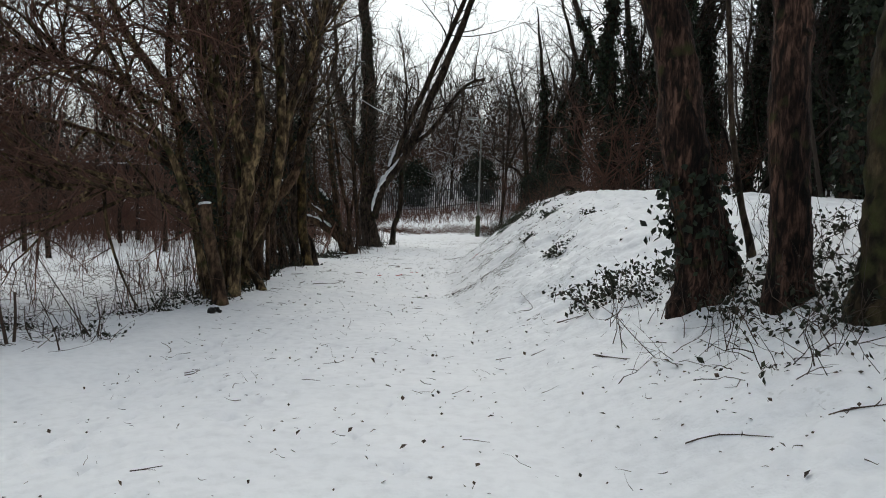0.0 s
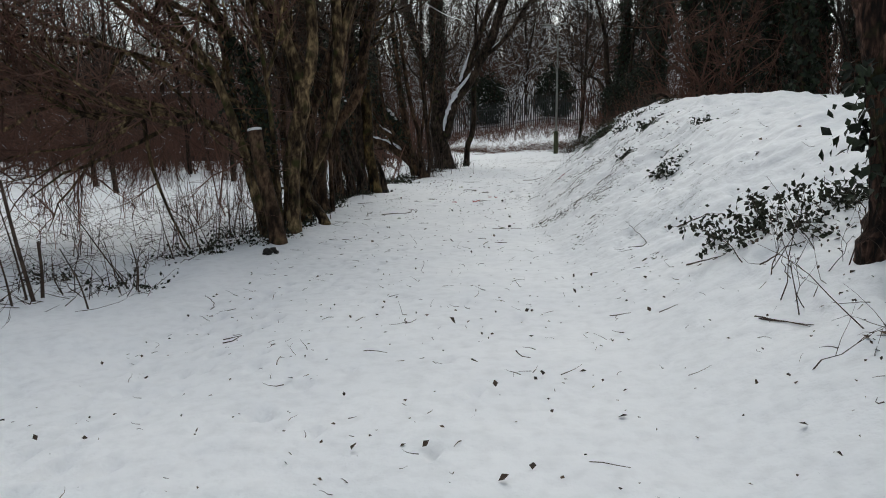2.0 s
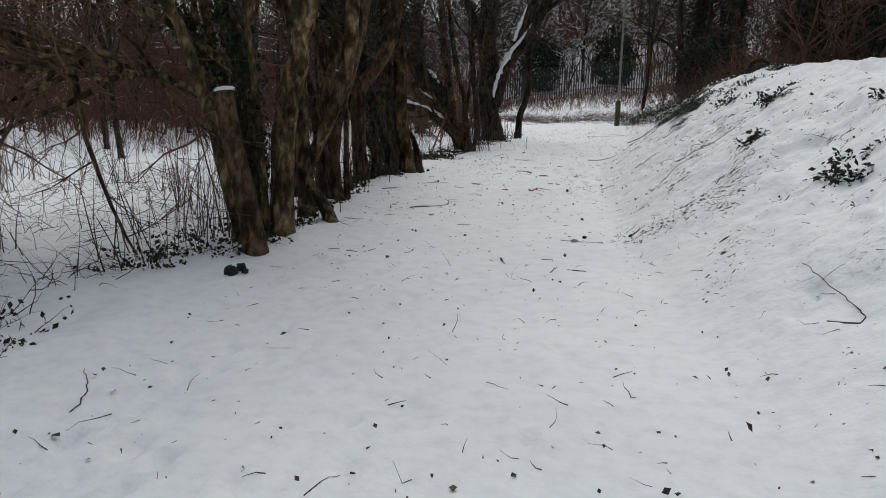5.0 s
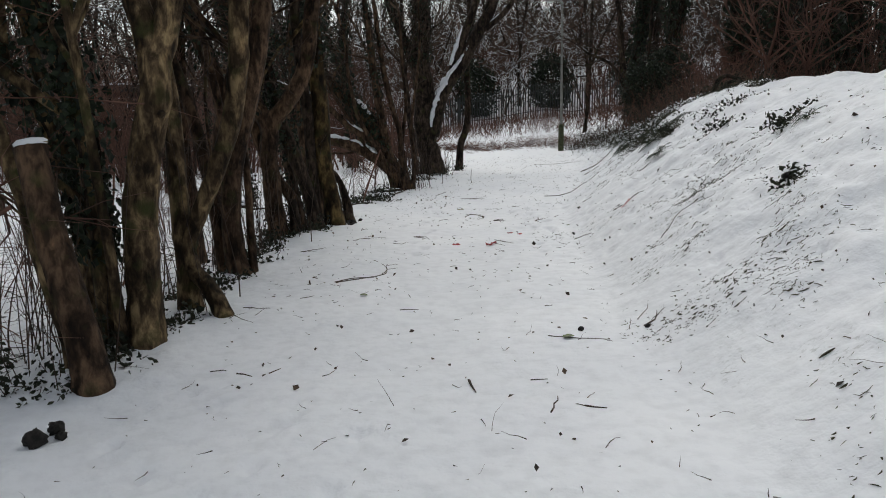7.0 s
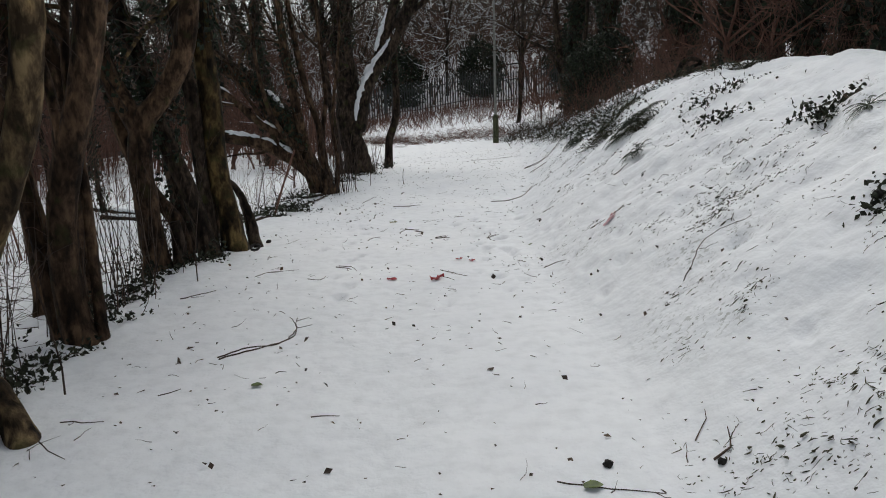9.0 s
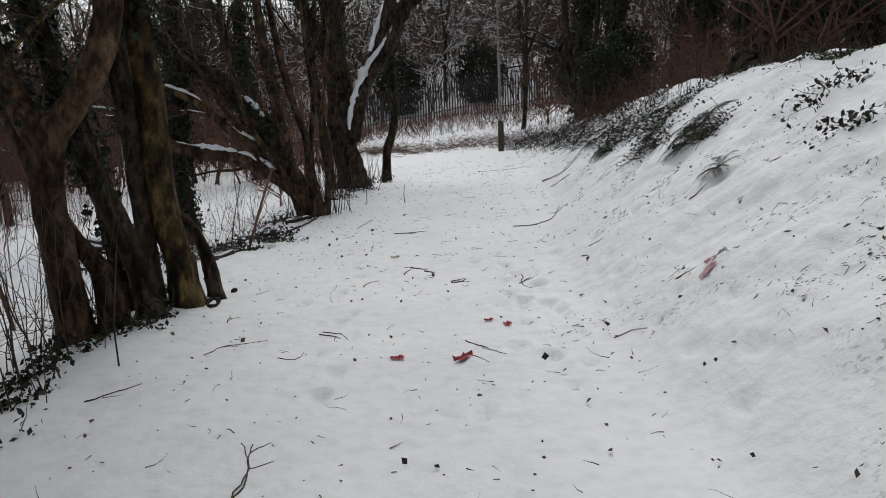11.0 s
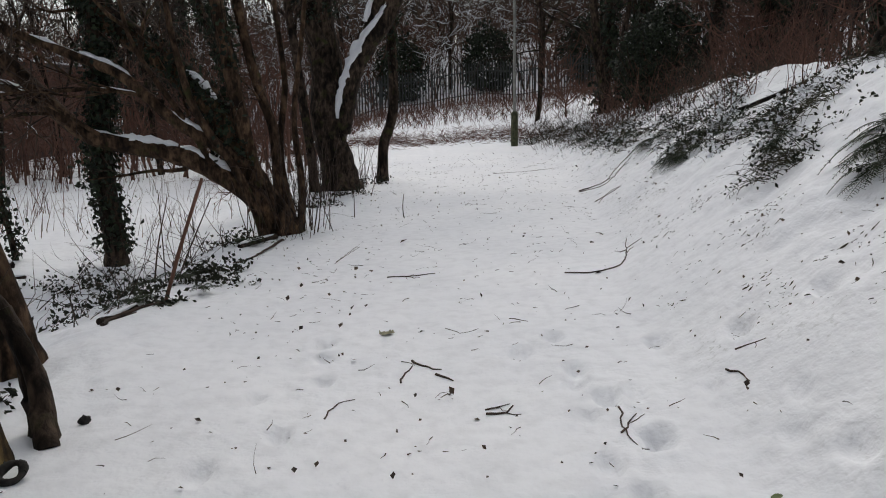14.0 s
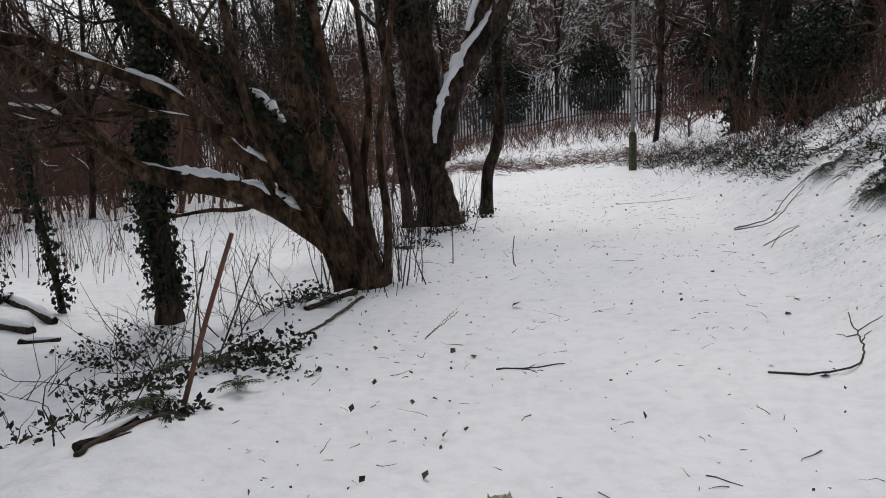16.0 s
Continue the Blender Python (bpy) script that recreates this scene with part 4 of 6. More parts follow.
for k, x in enumerate(FX):
    ob = new("pale", pale_mesh)
    ob.parent = fence
    ob.matrix_basis = Matrix.Translation((float(x), 0.0, fence_z(x) + 0.06 + 0.012 * math.sin(k * 1.7)))
for h in (0.45, 1.65):
    sp = Soup()
    xs = np.linspace(-20, 16, 60)
    tube(sp, np.stack([xs, np.full(60, 57.045), np.array([fence_z(x) + h for x in xs])], -1), np.full(60, 0.03), 4)
    part("rail", sp, FENCE, fence)
for x in np.arange(-20, 16.1, 2.75):
    sp = Soup()
    tube(sp, np.array([(x, 57.09, fence_z(x) - 0.2), (x, 57.09, fence_z(x) + 1.9)]), [0.045, 0.045], 4)
    part("post", sp, FENCE, fence)

# ---- long low brick building across the field ----
def box(soup, x0, x1, y0, y1, z0, z1):
    v = [(x, y, z) for z in (z0, z1) for x, y in ((x0, y0), (x1, y0), (x1, y1), (x0, y1))]
    soup.add(v, [(3, 2, 1, 0), (4, 5, 6, 7), (0, 1, 5, 4), (1, 2, 6, 5), (2, 3, 7, 6), (3, 0, 4, 7)])


shed = thing("brick_building", (-31, 48.5, -0.7), "long low red-brick building with a snow-lined flat roof", "building")
for name, mat, dims, words in (("wall", BRICK, (-45, -17.2, 45, 53, -1.2, 3.05), ""), ("plinth", FASCIA, (-45.03, -17.17, 44.96, 53.04, -1.2, -0.25), ""), ("fascia", FASCIA, (-45.25, -16.95, 44.75, 53.25, 3.05, 3.38), "dark roof edge"), ("roof_snow", SNOW, (-45.2, -17.0, 44.8, 53.2, 3.38, 3.47), "snow on the flat roof")):
    sp = Soup()
    box(sp, *dims)
    part(name, sp, mat, shed, words, smooth=False)

# ---- lamp post beside the path ----
LX, LY = 1.74, 41.0
LZ = z_at(LX, LY)
lamp = thing("street_lamp", (LX, LY, LZ), "slim grey street lamp with an algae-stained base", "street lamp")
sp = Soup()
tube(sp, np.array([(LX, LY, LZ - 0.3), (LX, LY, LZ + 0.04), (LX, LY, LZ + 1.02), (LX, LY, LZ + 1.10), (LX, LY, LZ + 1.14)]), [0.125, 0.118, 0.115, 0.10, 0.06], 16)
base_part = part("base", sp, POST_MOSS, lamp, "algae-stained base compartment")
base_part["origin"] = [LX, LY, LZ]
sp = Soup()
tube(sp, np.array([(LX - 0.05, LY - 0.118, LZ + 0.35), (LX - 0.05, LY - 0.122, LZ + 0.85)]), [0.05, 0.05], 4)
part("access_door", sp, POST_MOSS, base_part)
sp = Soup()
tube(sp, curve([(LX, LY, LZ + 1.1), (LX, LY, LZ + 3.5), (LX, LY, LZ + 5.95), (LX - 0.03, LY, LZ + 6.18), (LX - 0.25, LY, LZ + 6.28)], 0.1), np.linspace(0.055, 0.038, len(curve([(LX, LY, LZ + 1.1), (LX, LY, LZ + 3.5), (LX, LY, LZ + 5.95), (LX - 0.03, LY, LZ + 6.18), (LX - 0.25, LY, LZ + 6.28)], 0.1))), 12)
part("pole", sp, STEEL, lamp)
sp = Soup()
tube(sp, np.array([(LX - 0.2, LY, LZ + 6.29), (LX - 0.3, LY, LZ + 6.30), (LX - 0.6, LY, LZ + 6.32), (LX - 0.78, LY, LZ + 6.31), (LX - 0.82, LY, LZ + 6.31)]), [0.04, 0.09, 0.11, 0.07, 0.02], 12, squash=0.6)
head = part("lantern", sp, STEEL, lamp)
head["origin"] = [LX, LY, LZ]
sp = Soup()
tube(sp, np.array([(LX - 0.34, LY, LZ + 6.27), (LX - 0.4, LY, LZ + 6.24), (LX - 0.62, LY, LZ + 6.24), (LX - 0.72, LY, LZ + 6.27)]), [0.03, 0.075, 0.075, 0.03], 10, squash=0.6)
part("bowl", sp, LENS, head)


# ---- undergrowth ----
def grounded(x, y):
    return np.stack([x, y, top(x, y)], -1)


def stalks(name, label, x0, x1, y0, y1, count, tall, mat, category, r=0.005, bend=0.1, lean=0.25, side=0, clumps=0, seed=0):
    """Upright dead stems that stand in the snow."""
    global rng
    rng = np.random.default_rng(seed)
    if clumps:
        cx, cy = rng.uniform(x0, x1, clumps), rng.uniform(y0, y1, clumps)
        w = rng.integers(0, clumps, count)
        x, y = cx[w] + rng.normal(0, 0.22, count), cy[w] + rng.normal(0, 0.22, count)
    else:
        x, y = rng.uniform(x0, x1, count), rng.uniform(y0, y1, count)
    sp = Soup()
    a = grounded(x, y) - [0, 0, 0.04]
    d = np.tile([[0, 0, 1.0]], (count, 1)) + rng.normal(0, lean, (count, 3)) * [1, 1, 0.2]
    lines = spray(sp, a, d, tall * rng.uniform(0.4, 1.15, count), r * rng.uniform(0.6, 1.5, count), 5, 3, bend, 0.02)
    if side:
        p, d = offshoots(lines, side, 0.3, 0.95, 0.6, 0.15)
        spray(sp, p, d, tall * 0.35 * rng.uniform(0.4, 1.1, side), r * 0.5, 3, 3, 0.2)
    at = (float(np.mean(x)), float(np.mean(y)), float(lie(np.mean(x), np.mean(y))))
    return whole(name, sp, mat, at, label, category, kind="stuff")


def far_wood(name, label, x0, x1, y0, y1, trunks, twigs, tall, mat, seed, r=0.11, low=0.15, laden=0.0):
    """Many bare trunks and twigs that close the view."""
    global rng
    rng = np.random.default_rng(seed)
    x, y = rng.uniform(x0, x1, trunks), rng.uniform(y0, y1, trunks)
    sp = Soup()
    a = np.stack([x, y, lie(x, y) - 0.3], -1)
    d = np.array([0, 0, 1.0]) + rng.normal(0, 0.2, (trunks, 3)) * [1, 1, 0]
    lines = spray(sp, a, d, tall * rng.uniform(0.35, 1.1, trunks), r * rng.uniform(0.3, 1.5, trunks), 4, 4, 0.17, 0.06)
    twigs = int(twigs * 0.6)
    p, d = offshoots(lines, twigs // 5, low, 1.0, 0.6, 0.2)
    limbs = spray(sp, p, d, tall * 0.22 * rng.uniform(0.4, 1.1, twigs // 5), r * 0.30, 2, 3, 0.2, 0.03)
    p, d = offshoots(limbs, twigs, 0.1, 1.0, 0.7, 0.05)
    fine = spray(sp, p, d, tall * 0.11 * rng.uniform(0.4, 1.1, twigs), r * 0.20, 1, 3, 0.2)
    if laden:
        snow = Soup()
        fine = fine[(rng.uniform(size=len(fine)) < laden) & (np.abs(fine[:, 1, 2] - fine[:, 0, 2]) < 0.07 * tall)]
        spray(snow, fine[:, 0] + [0, 0, r * 0.35], fine[:, 1] - fine[:, 0], np.linalg.norm(fine[:, 1] - fine[:, 0], axis=1), r * 0.5, 2, 4, 0.1)
        whole(name + "_snow", snow, SNOW, (float(np.mean(x)), float(np.mean(y)), float(lie(np.mean(x), np.mean(y)))), "snow lying along the hedge twigs", "snow", kind="stuff")
    return whole(name, sp, mat, (float(np.mean(x)), float(np.mean(y)), float(lie(np.mean(x), np.mean(y)))), label, "woodland", kind="stuff")


far_wood("far_wood", "dark bare woodland beyond the bank", 27, 66, 6, 72, 2000, 26000, 18, TWIG_FAR, 71, 0.15)
far_wood("back_wood", "bare woodland on the slope beyond the fence", -70, 40, 84, 115, 1000, 56000, 15, TWIG_FAR, 72, 0.12)
far_wood("field_wood", "bare woodland beyond the snowy field", -85, -40, 6, 84, 1700, 60000, 16, TWIG_HEDGE, 73, 0.12)
far_wood("fence_hedge", "tall bare brown hedge with snow on its twigs behind the fence", -40, 22, 60, 72, 800, 46000, 7.0, TWIG_HEDGE, 74, 0.045, laden=0.34)
far_wood("slope_thicket", "dense bare brown thicket on the slope behind the fence", -45, 26, 72, 84, 700, 44000, 8.5, TWIG_HEDGE, 80, 0.055, laden=0.14)
far_wood("row_backing", "tangle of thin bare stems behind the row of trees", -8.0, -5.2, 14.5, 20.5, 16, 2600, 4.5, TWIG_RED, 75, 0.016, low=0.4)
far_wood("field_scrub", "tangle of bare brown scrub on the low ground", -13, -4.8, 36, 50, 240, 9000, 4.5, TWIG_RED, 76, 0.04)
far_wood("field_hedge", "reddish-brown bare hedge across the field", -42, -13, 34, 43.5, 260, 12000, 2.6, TWIG_RED, 77, 0.04)
far_wood("field_thicket", "dense reddish-brown thicket standing in the field", -34, -13, 30, 43.5, 230, 32000, 5.0, TWIG_RED, 79, 0.022, laden=0.03)
far_wood("bank_wood", "dark bare undergrowth under the trees on the bank", 9, 26, 16, 54, 300, 14000, 10.0, TWIG_FAR, 78, 0.05, low=0.42)

stalks("dead_weeds", "dead brown weed stems standing in the snowy field", -9.0, -4.4, 8.0, 13.5, 56, 0.8, TWIG, "weeds", 0.006, 0.06, 0.16, 60, 8, 21)
stalks("willow_shoots", "reddish thin shoots standing in the snowy field", -13, -6.0, 13.5, 22, 150, 1.0, TWIG_RED, "shoots", 0.007, 0.06, 0.16, 200, 9, 22)
stalks("low_shoots", "reddish thin shoots on the low ground", -17, -9.0, 27, 42, 700, 1.5, TWIG_RED, "shoots", 0.006, 0.08, 0.14, 900, 40, 32)
stalks("field_stems", "thin dead stems in the low snowy field", -9, -4.8, 26.5, 36, 110, 0.9, STRAW, "weeds", 0.005, 0.1, 0.25, 220, 36, 24)
stalks("row_suckers", "thin straight suckers between the trunks", -4.7, -3.75, 11.8, 20.5, 170, 1.5, TWIG, "suckers", 0.006, 0.08, 0.15, 260, 30, 25)
stalks("tree_foot_suckers", "thin suckers round the foot of the spreading tree", -3.5, -2.85, 25.2, 26.4, 70, 1.3, TWIG, "suckers", 0.007, 0.06, 0.2, 120, 6, 26)
stalks("old_tree_suckers", "thin suckers round the foot of the old tree", -3.6, -2.4, 28.2, 31.5, 90, 1.1, TWIG, "suckers", 0.007, 0.06, 0.2, 160, 9, 27)
stalks("bramble_arches", "arching bare bramble stems in the snow", -5.8, -3.9, 8.0, 11.6, 44, 0.7, TWIG, "brambles", 0.005, 0.2, 1.2, 50, 6, 33)
stalks("low_brambles", "arching bare bramble stems below the bank edge", -5.4, -3.9, 21.4, 24.6, 90, 0.9, TWIG, "brambles", 0.005, 0.28, 0.9, 120, 8, 34)
stalks("bank_stems", "thin bare bramble stems on the bank", 1.6, 3.4, 4.4, 8.2, 170, 0.8, TWIG, "stems", 0.004, 0.25, 0.8, 200, 14, 28)
stalks("bank_top_scrub", "brown scrub along the bank's top", 3.0, 9.0, 24, 40, 1500, 1.2, TWIG_RED, "scrub", 0.007, 0.2, 0.5, 2600, 60, 29)
stalks("bank_edge_scrub", "dark scrub hanging over the bank", 2.2, 4.5, 24.5, 46, 700, 0.8, TWIG, "scrub", 0.006, 0.25, 0.7, 1200, 40, 30)
stalks("fence_scrub", "low brown scrub before the fence", -14, 9, 48.0, 56.0, 4400, 0.85, TWIG_RED, "scrub", 0.011, 0.2, 0.5, 3200, 0, 31)


def bramble(x, y, size, count, label="straggling dark bramble leaves lying on the snow", name="bramble", tall=0.3, seed=0):
    global rng
    rng = np.random.default_rng(300 + seed)
    z = z_at(x, y)
    root = thing(name, (x, y, z), label, "bramble", "brambles")
    count = int(count * 1.5)
    n = max(6, int(size * 26))
    a = rng.uniform(0, 6.28, n)
    rad = size * rng.uniform(0.05, 0.6, n)
    px, py = x + np.cos(a) * rad, y + np.sin(a) * rad
    sp = Soup()
    d = np.stack([np.cos(a + rng.normal(0, 0.8, n)), np.sin(a + rng.normal(0, 0.8, n)), np.full(n, 0.7)], -1)
    lines = spray(sp, grounded(px, py) - [0, 0, 0.03], d, size * rng.uniform(0.4, 1.0, n), 0.0045, 6, 4, 0.22, -0.14)
    lines[:, :, 2] = np.maximum(lines[:, :, 2], top(lines[:, :, 0], lines[:, :, 1]))
    part("stem", sp, TWIG, root, kind="stuff")
    at, _ = offshoots(lines, count, 0.15, 1.0)
    at = at + rng.normal(0, 0.05, at.shape)
    at[:, 2] = np.maximum(at[:, 2], top(at[:, 0], at[:, 1]) + 0.015)
    sp = Soup()
    small = 0.7 if y > 19 and x > 0 else 0.9
    leaves(sp, at, rng.uniform(0.020, 0.048, count) * small, 0.7, None, 1.7)
    part("foliage", sp, BRAMBLE, root, kind="stuff", smooth=False)
    if y > 22 and 0 < x < 3.3:
        sp = Soup()
        n = count // 4
        caught = at[rng.integers(0, count, n)] + rng.normal(0, 0.03, (n, 3)) + [0, 0, 0.012]
        caught[:, 2] = np.minimum(caught[:, 2], top(caught[:, 0], caught[:, 1]) + 0.16)
        leaves(sp, caught, rng.uniform(0.035, 0.07, n), 0.0, np.tile([[0, 0, 1.0]], (n, 1)) + rng.normal(0, 0.25, (n, 3)), 1.2)
        part("snow_dusting", sp, SNOW, root, "snow caught on the leaves", "stuff", smooth=False)
    if y > 19.5 and x > 0:
        n = int(190 * size)
        a = rng.uniform(0, 6.28, n)
        px, py = x + np.cos(a) * size * rng.uniform(0, 0.6, n), y + np.sin(a) * size * rng.uniform(0, 0.6, n)
        sp = Soup()
        d = np.stack([-0.8 + rng.normal(0, 0.4, n), rng.normal(0, 0.5, n), rng.uniform(0.1, 0.9, n)], -1)
        spray(sp, grounded(px, py), d, rng.uniform(0.15, 0.45, n), 0.005, 4, 3, 0.15, -0.35)
        part("dead_blade", sp, GRASS, root, "drooping dead blades", "stuff")


bramble(1.75, 7.75, 0.62, 412, seed=0)
bramble(2.05, 7.35, 0.5, 250, seed=1)
bramble(1.6, 11.5, 0.28, 138, seed=2)
bramble(3.4, 7.1, 0.7, 150, seed=3)
bramble(2.35, 5.6, 0.6, 70, seed=4)
bramble(2.1, 4.9, 0.7, 50, seed=5)
bramble(2.75, 6.4, 0.5, 160, seed=6)
bramble(2.45, 6.2, 0.6, 240, seed=51)
bramble(2.72, 5.5, 0.5, 200, seed=52)
bramble(3.1, 5.3, 0.6, 200, seed=53)
bramble(2.5, 5.2, 0.5, 120, seed=54)
bramble(2.9, 4.4, 0.6, 120, seed=55)
bramble(2.12, 15.9, 0.3, 162, seed=7)
bramble(1.47, 14.0, 0.16, 75, seed=8)
bramble(1.7, 21.8, 0.5, 200, seed=9)
bramble(1.85, 20.2, 0.4, 112, seed=10)
bramble(2.2, 18.5, 0.5, 112, seed=11)
bramble(2.3, 22.6, 0.7, 275, seed=12)
bramble(2.5, 23.8, 0.8, 325, seed=13)
bramble(2.4, 25.4, 0.8, 400, seed=14)
bramble(2.7, 27.0, 0.9, 475, seed=15)
bramble(2.6, 28.8, 0.9, 475, seed=16)
bramble(2.7, 30.6, 0.9, 450, seed=17)
bramble(2.9, 32.6, 1.0, 475, seed=18)
bramble(3.0, 34.8, 1.0, 475, seed=19)
bramble(3.1, 37.0, 1.0, 450, seed=20)
bramble(3.2, 39.4, 1.0, 450, seed=21)
bramble(2.6, 41.4, 0.9, 325, seed=22)
bramble(1.9, 42.4, 0.7, 188, seed=23)
bramble(3.4, 42.6, 1.1, 375, seed=24)
bramble(4.2, 31, 1.2, 450, seed=25)
bramble(4.4, 35, 1.2, 450, seed=26)
bramble(4.0, 28, 1.0, 375, seed=27)
bramble(3.3, 20.5, 0.6, 150, seed=28)
bramble(3.6, 23.5, 0.9, 275, seed=29)
bramble(2.2, 12.6, 0.25, 50, seed=30)
bramble(1.9, 17.4, 0.3, 75, seed=31)
bramble(-5.4, 24.4, 0.55, 212, seed=32)
bramble(-3.5, 23.2, 0.34, 188, seed=33)
bramble(-3.35, 22.6, 0.32, 150, seed=34)
bramble(-4.5, 23.0, 0.5, 150, seed=35)
bramble(-4.1, 22.3, 0.45, 130, seed=36)
bramble(-4.9, 22.1, 0.5, 90, seed=37)
bramble(-3.9, 12.1, 0.5, 200, seed=38)
bramble(-4.5, 11.6, 0.6, 200, seed=39)
bramble(-3.8, 16.0, 0.4, 150, seed=40)
bramble(-4.0, 17.3, 0.35, 175, seed=41)
bramble(-4.4, 19.6, 0.5, 200, seed=42)
bramble(-3.6, 21.6, 0.3, 100, seed=43)
bramble(-3.7, 24.9, 0.4, 150, seed=44)
bramble(-3.2, 28.4, 0.45, 175, seed=45)
bramble(-2.75, 29.6, 0.4, 150, seed=46)
bramble(-2.5, 31.3, 0.45, 225, seed=47)
bramble(-3.4, 33.4, 0.6, 200, seed=48)
for k, (x, y) in enumerate([(-3.75, 12.6), (-3.55, 13.15), (-3.72, 14.2), (-3.9, 15.0), (-3.95, 17.75), (-3.62, 18.2), (-4.1, 13.4), (-4.0, 14.6), (-3.85, 16.6), (-3.95, 19.6)]):
    bramble(x, y, 0.36, 150, "low dark bramble at the foot of the trunks", seed=60 + k)
bramble(-4.3, 9.4, 0.4, 75, seed=49)
bramble(-5.6, 9.9, 0.4, 88, seed=50)


def fern(x, y, size, fronds, seed, down=(0.0, 0.0)):
    """A drooping winter fern: arching fronds with two rows of narrow leaflets."""
    global rng
    rng = np.random.default_rng(500 + seed)
    z = z_at(x, y)
    root = thing("fern", (x, y, z), "drooping dark green fern half buried in snow", "fern", "ferns")
    fronds, size = fronds * 2, size * 0.72
    down = (down[0] * 0.6, down[1] * 0.6)
    for k in range(fronds):
        a = k * 6.283 / fronds + rng.normal(0, 0.35)
        way = np.array([math.cos(a) + down[0], math.sin(a) + down[1], 0])
        way = way / np.linalg.norm(way)
        s = np.linspace(0, 1, 20)
        L = size * rng.uniform(0.6, 1.05)
        tall = rng.uniform(0.2, 0.95)
        pts = np.array([x, y, z]) + way * (s * L * 0.85)[:, None]
        pts[:, 2] = lie(pts[:, 0], pts[:, 1]) + 0.04 + L * 0.9 * tall * (1.25 * s - 1.2 * s ** 2)
        pts[:, 2] = np.maximum(pts[:, 2], top(pts[:, 0], pts[:, 1]) + 0.012)
        sp = Soup()
        tube(sp, pts, np.linspace(0.004, 0.0015, 20), 4)
        side = np.array([-way[1], way[0], 0])
        for i in range(3, 20):
            w = L * 0.21 * math.sin(math.pi * (i / 21) ** 0.75) * rng.uniform(0.8, 1.1)
            b = way * L * 0.009
            for sg in (-1, 1):
                hang = np.array([0, 0, w * rng.uniform(0.15, 0.5)])
                mid = pts[i] + side * sg * w * 0.5 + way * w * 0.12 - hang * 0.3
                tip = pts[i] + side * sg * w + way * w * 0.3 - hang
                sp.add([pts[i] - b, pts[i] + b, mid + b * 1.1, tip, mid - b * 1.1], [[0, 1, 2, 3, 4]])
        part("frond", sp, FERN, root, smooth=False)


fern(2.25, 25.7, 0.75, 10, 0, (-1.0, -0.6))
fern(2.0, 25.1, 0.6, 8, 19, (-1.0, -0.6))
fern(2.3, 23.4, 0.5, 6, 20, (-0.9, -0.4))
fern(3.0, 40.5, 0.9, 8, 21, (-1.0, -0.5))
fern(2.9, 37.4, 0.9, 8, 22, (-1.0, -0.5))
fern(2.6, 42.5, 0.9, 8, 23, (-0.8, -0.8))
fern(1.86, 20.6, 0.72, 9, 1, (-0.9, -0.6))
fern(1.62, 20.35, 0.5, 6, 18, (-0.9, -0.5))
fern(1.36, 18.7, 0.38, 7, 2, (-0.5, 0))
fern(1.98, 25.5, 0.55, 9, 3, (-0.8, -0.4))
fern(2.3, 24.6, 0.6, 7, 4, (-0.6, 0))
fern(1.85, 22.3, 0.45, 7, 5, (-0.6, 0))
fern(2.35, 27.6, 0.7, 8, 6, (-0.7, 0))
fern(2.4, 29.6, 0.7, 8, 7, (-0.7, 0))
fern(2.5, 31.8, 0.7, 7, 8, (-0.7, 0))
fern(2.6, 34.0, 0.7, 7, 9, (-0.7, 0))
fern(2.0, 20.9, 0.5, 6, 10, (-0.6, 0))
fern(-3.75, 22.8, 0.45, 9, 11, (0.3, -0.2))
fern(-3.85, 21.9, 0.42, 8, 12, (0.4, -0.3))
fern(-3.5, 24.7, 0.42, 9, 13, (0.3, -0.2))
fern(-4.2, 23.0, 0.4, 7, 14, (0.2, 0))
fern(2.75, 4.3, 0.4, 6, 15, (-0.4, 0))
fern(-3.35, 22.2, 0.3, 6, 16, (0.3, -0.2))
fern(2.1, 15.3, 0.35, 5, 17, (-0.5, 0))

# dead grass and stalks that poke through the thin snow of the bank, flattened down the slope
rng = np.random.default_rng(61)
sp = Soup()


def tuft(x, y, count, size=0.16):
    count = max(2, int(count * 0.55))
    gx2, gy2 = x + rng.normal(0, size * 0.6, count), y + rng.normal(0, size * 0.95, count)
    d = np.stack([-np.ones(count) + rng.normal(0, 0.9, count), -0.4 + rng.normal(0, 0.9, count), -0.5 + rng.normal(0, 0.12, count)], -1)
    n = len(gx2)
    lines = spray(None, grounded(gx2, gy2), d, rng.gamma(1.3, 0.016, n) + 0.006, 0.003, 3, 3, 0.45)
    lines[..., 2] = top(lines[..., 0], lines[..., 1]) + 0.004 + rng.uniform(0, 0.012, (n, 1))
    strands(sp, lines, np.array([[0.0010, 0.0030, 0.0026, 0.0010]]) * (0.3 + rng.gamma(1.5, 0.4, (n, 1))))


tuft(1.59, 18.55, 40)
tuft(1.82, 17.96, 40)
tuft(1.15, 17.16, 40)
tuft(0.74, 16.10, 30)
tuft(1.13, 15.71, 80)
tuft(1.54, 15.73, 50)
tuft(0.87, 15.31, 50)
tuft(1.35, 13.73, 50)
tuft(1.28, 13.41, 50)
tuft(1.04, 12.93, 70)
tuft(1.34, 14.24, 40)
tuft(1.15, 12.75, 80)
tuft(1.39, 12.71, 50)
tuft(0.66, 16.67, 25)
tuft(0.77, 14.00, 40)
tuft(0.66, 12.67, 90)
tuft(0.34, 12.57, 60)
tuft(0.30, 12.91, 40)
tuft(0.80, 12.64, 80)
tuft(0.54, 12.94, 50)
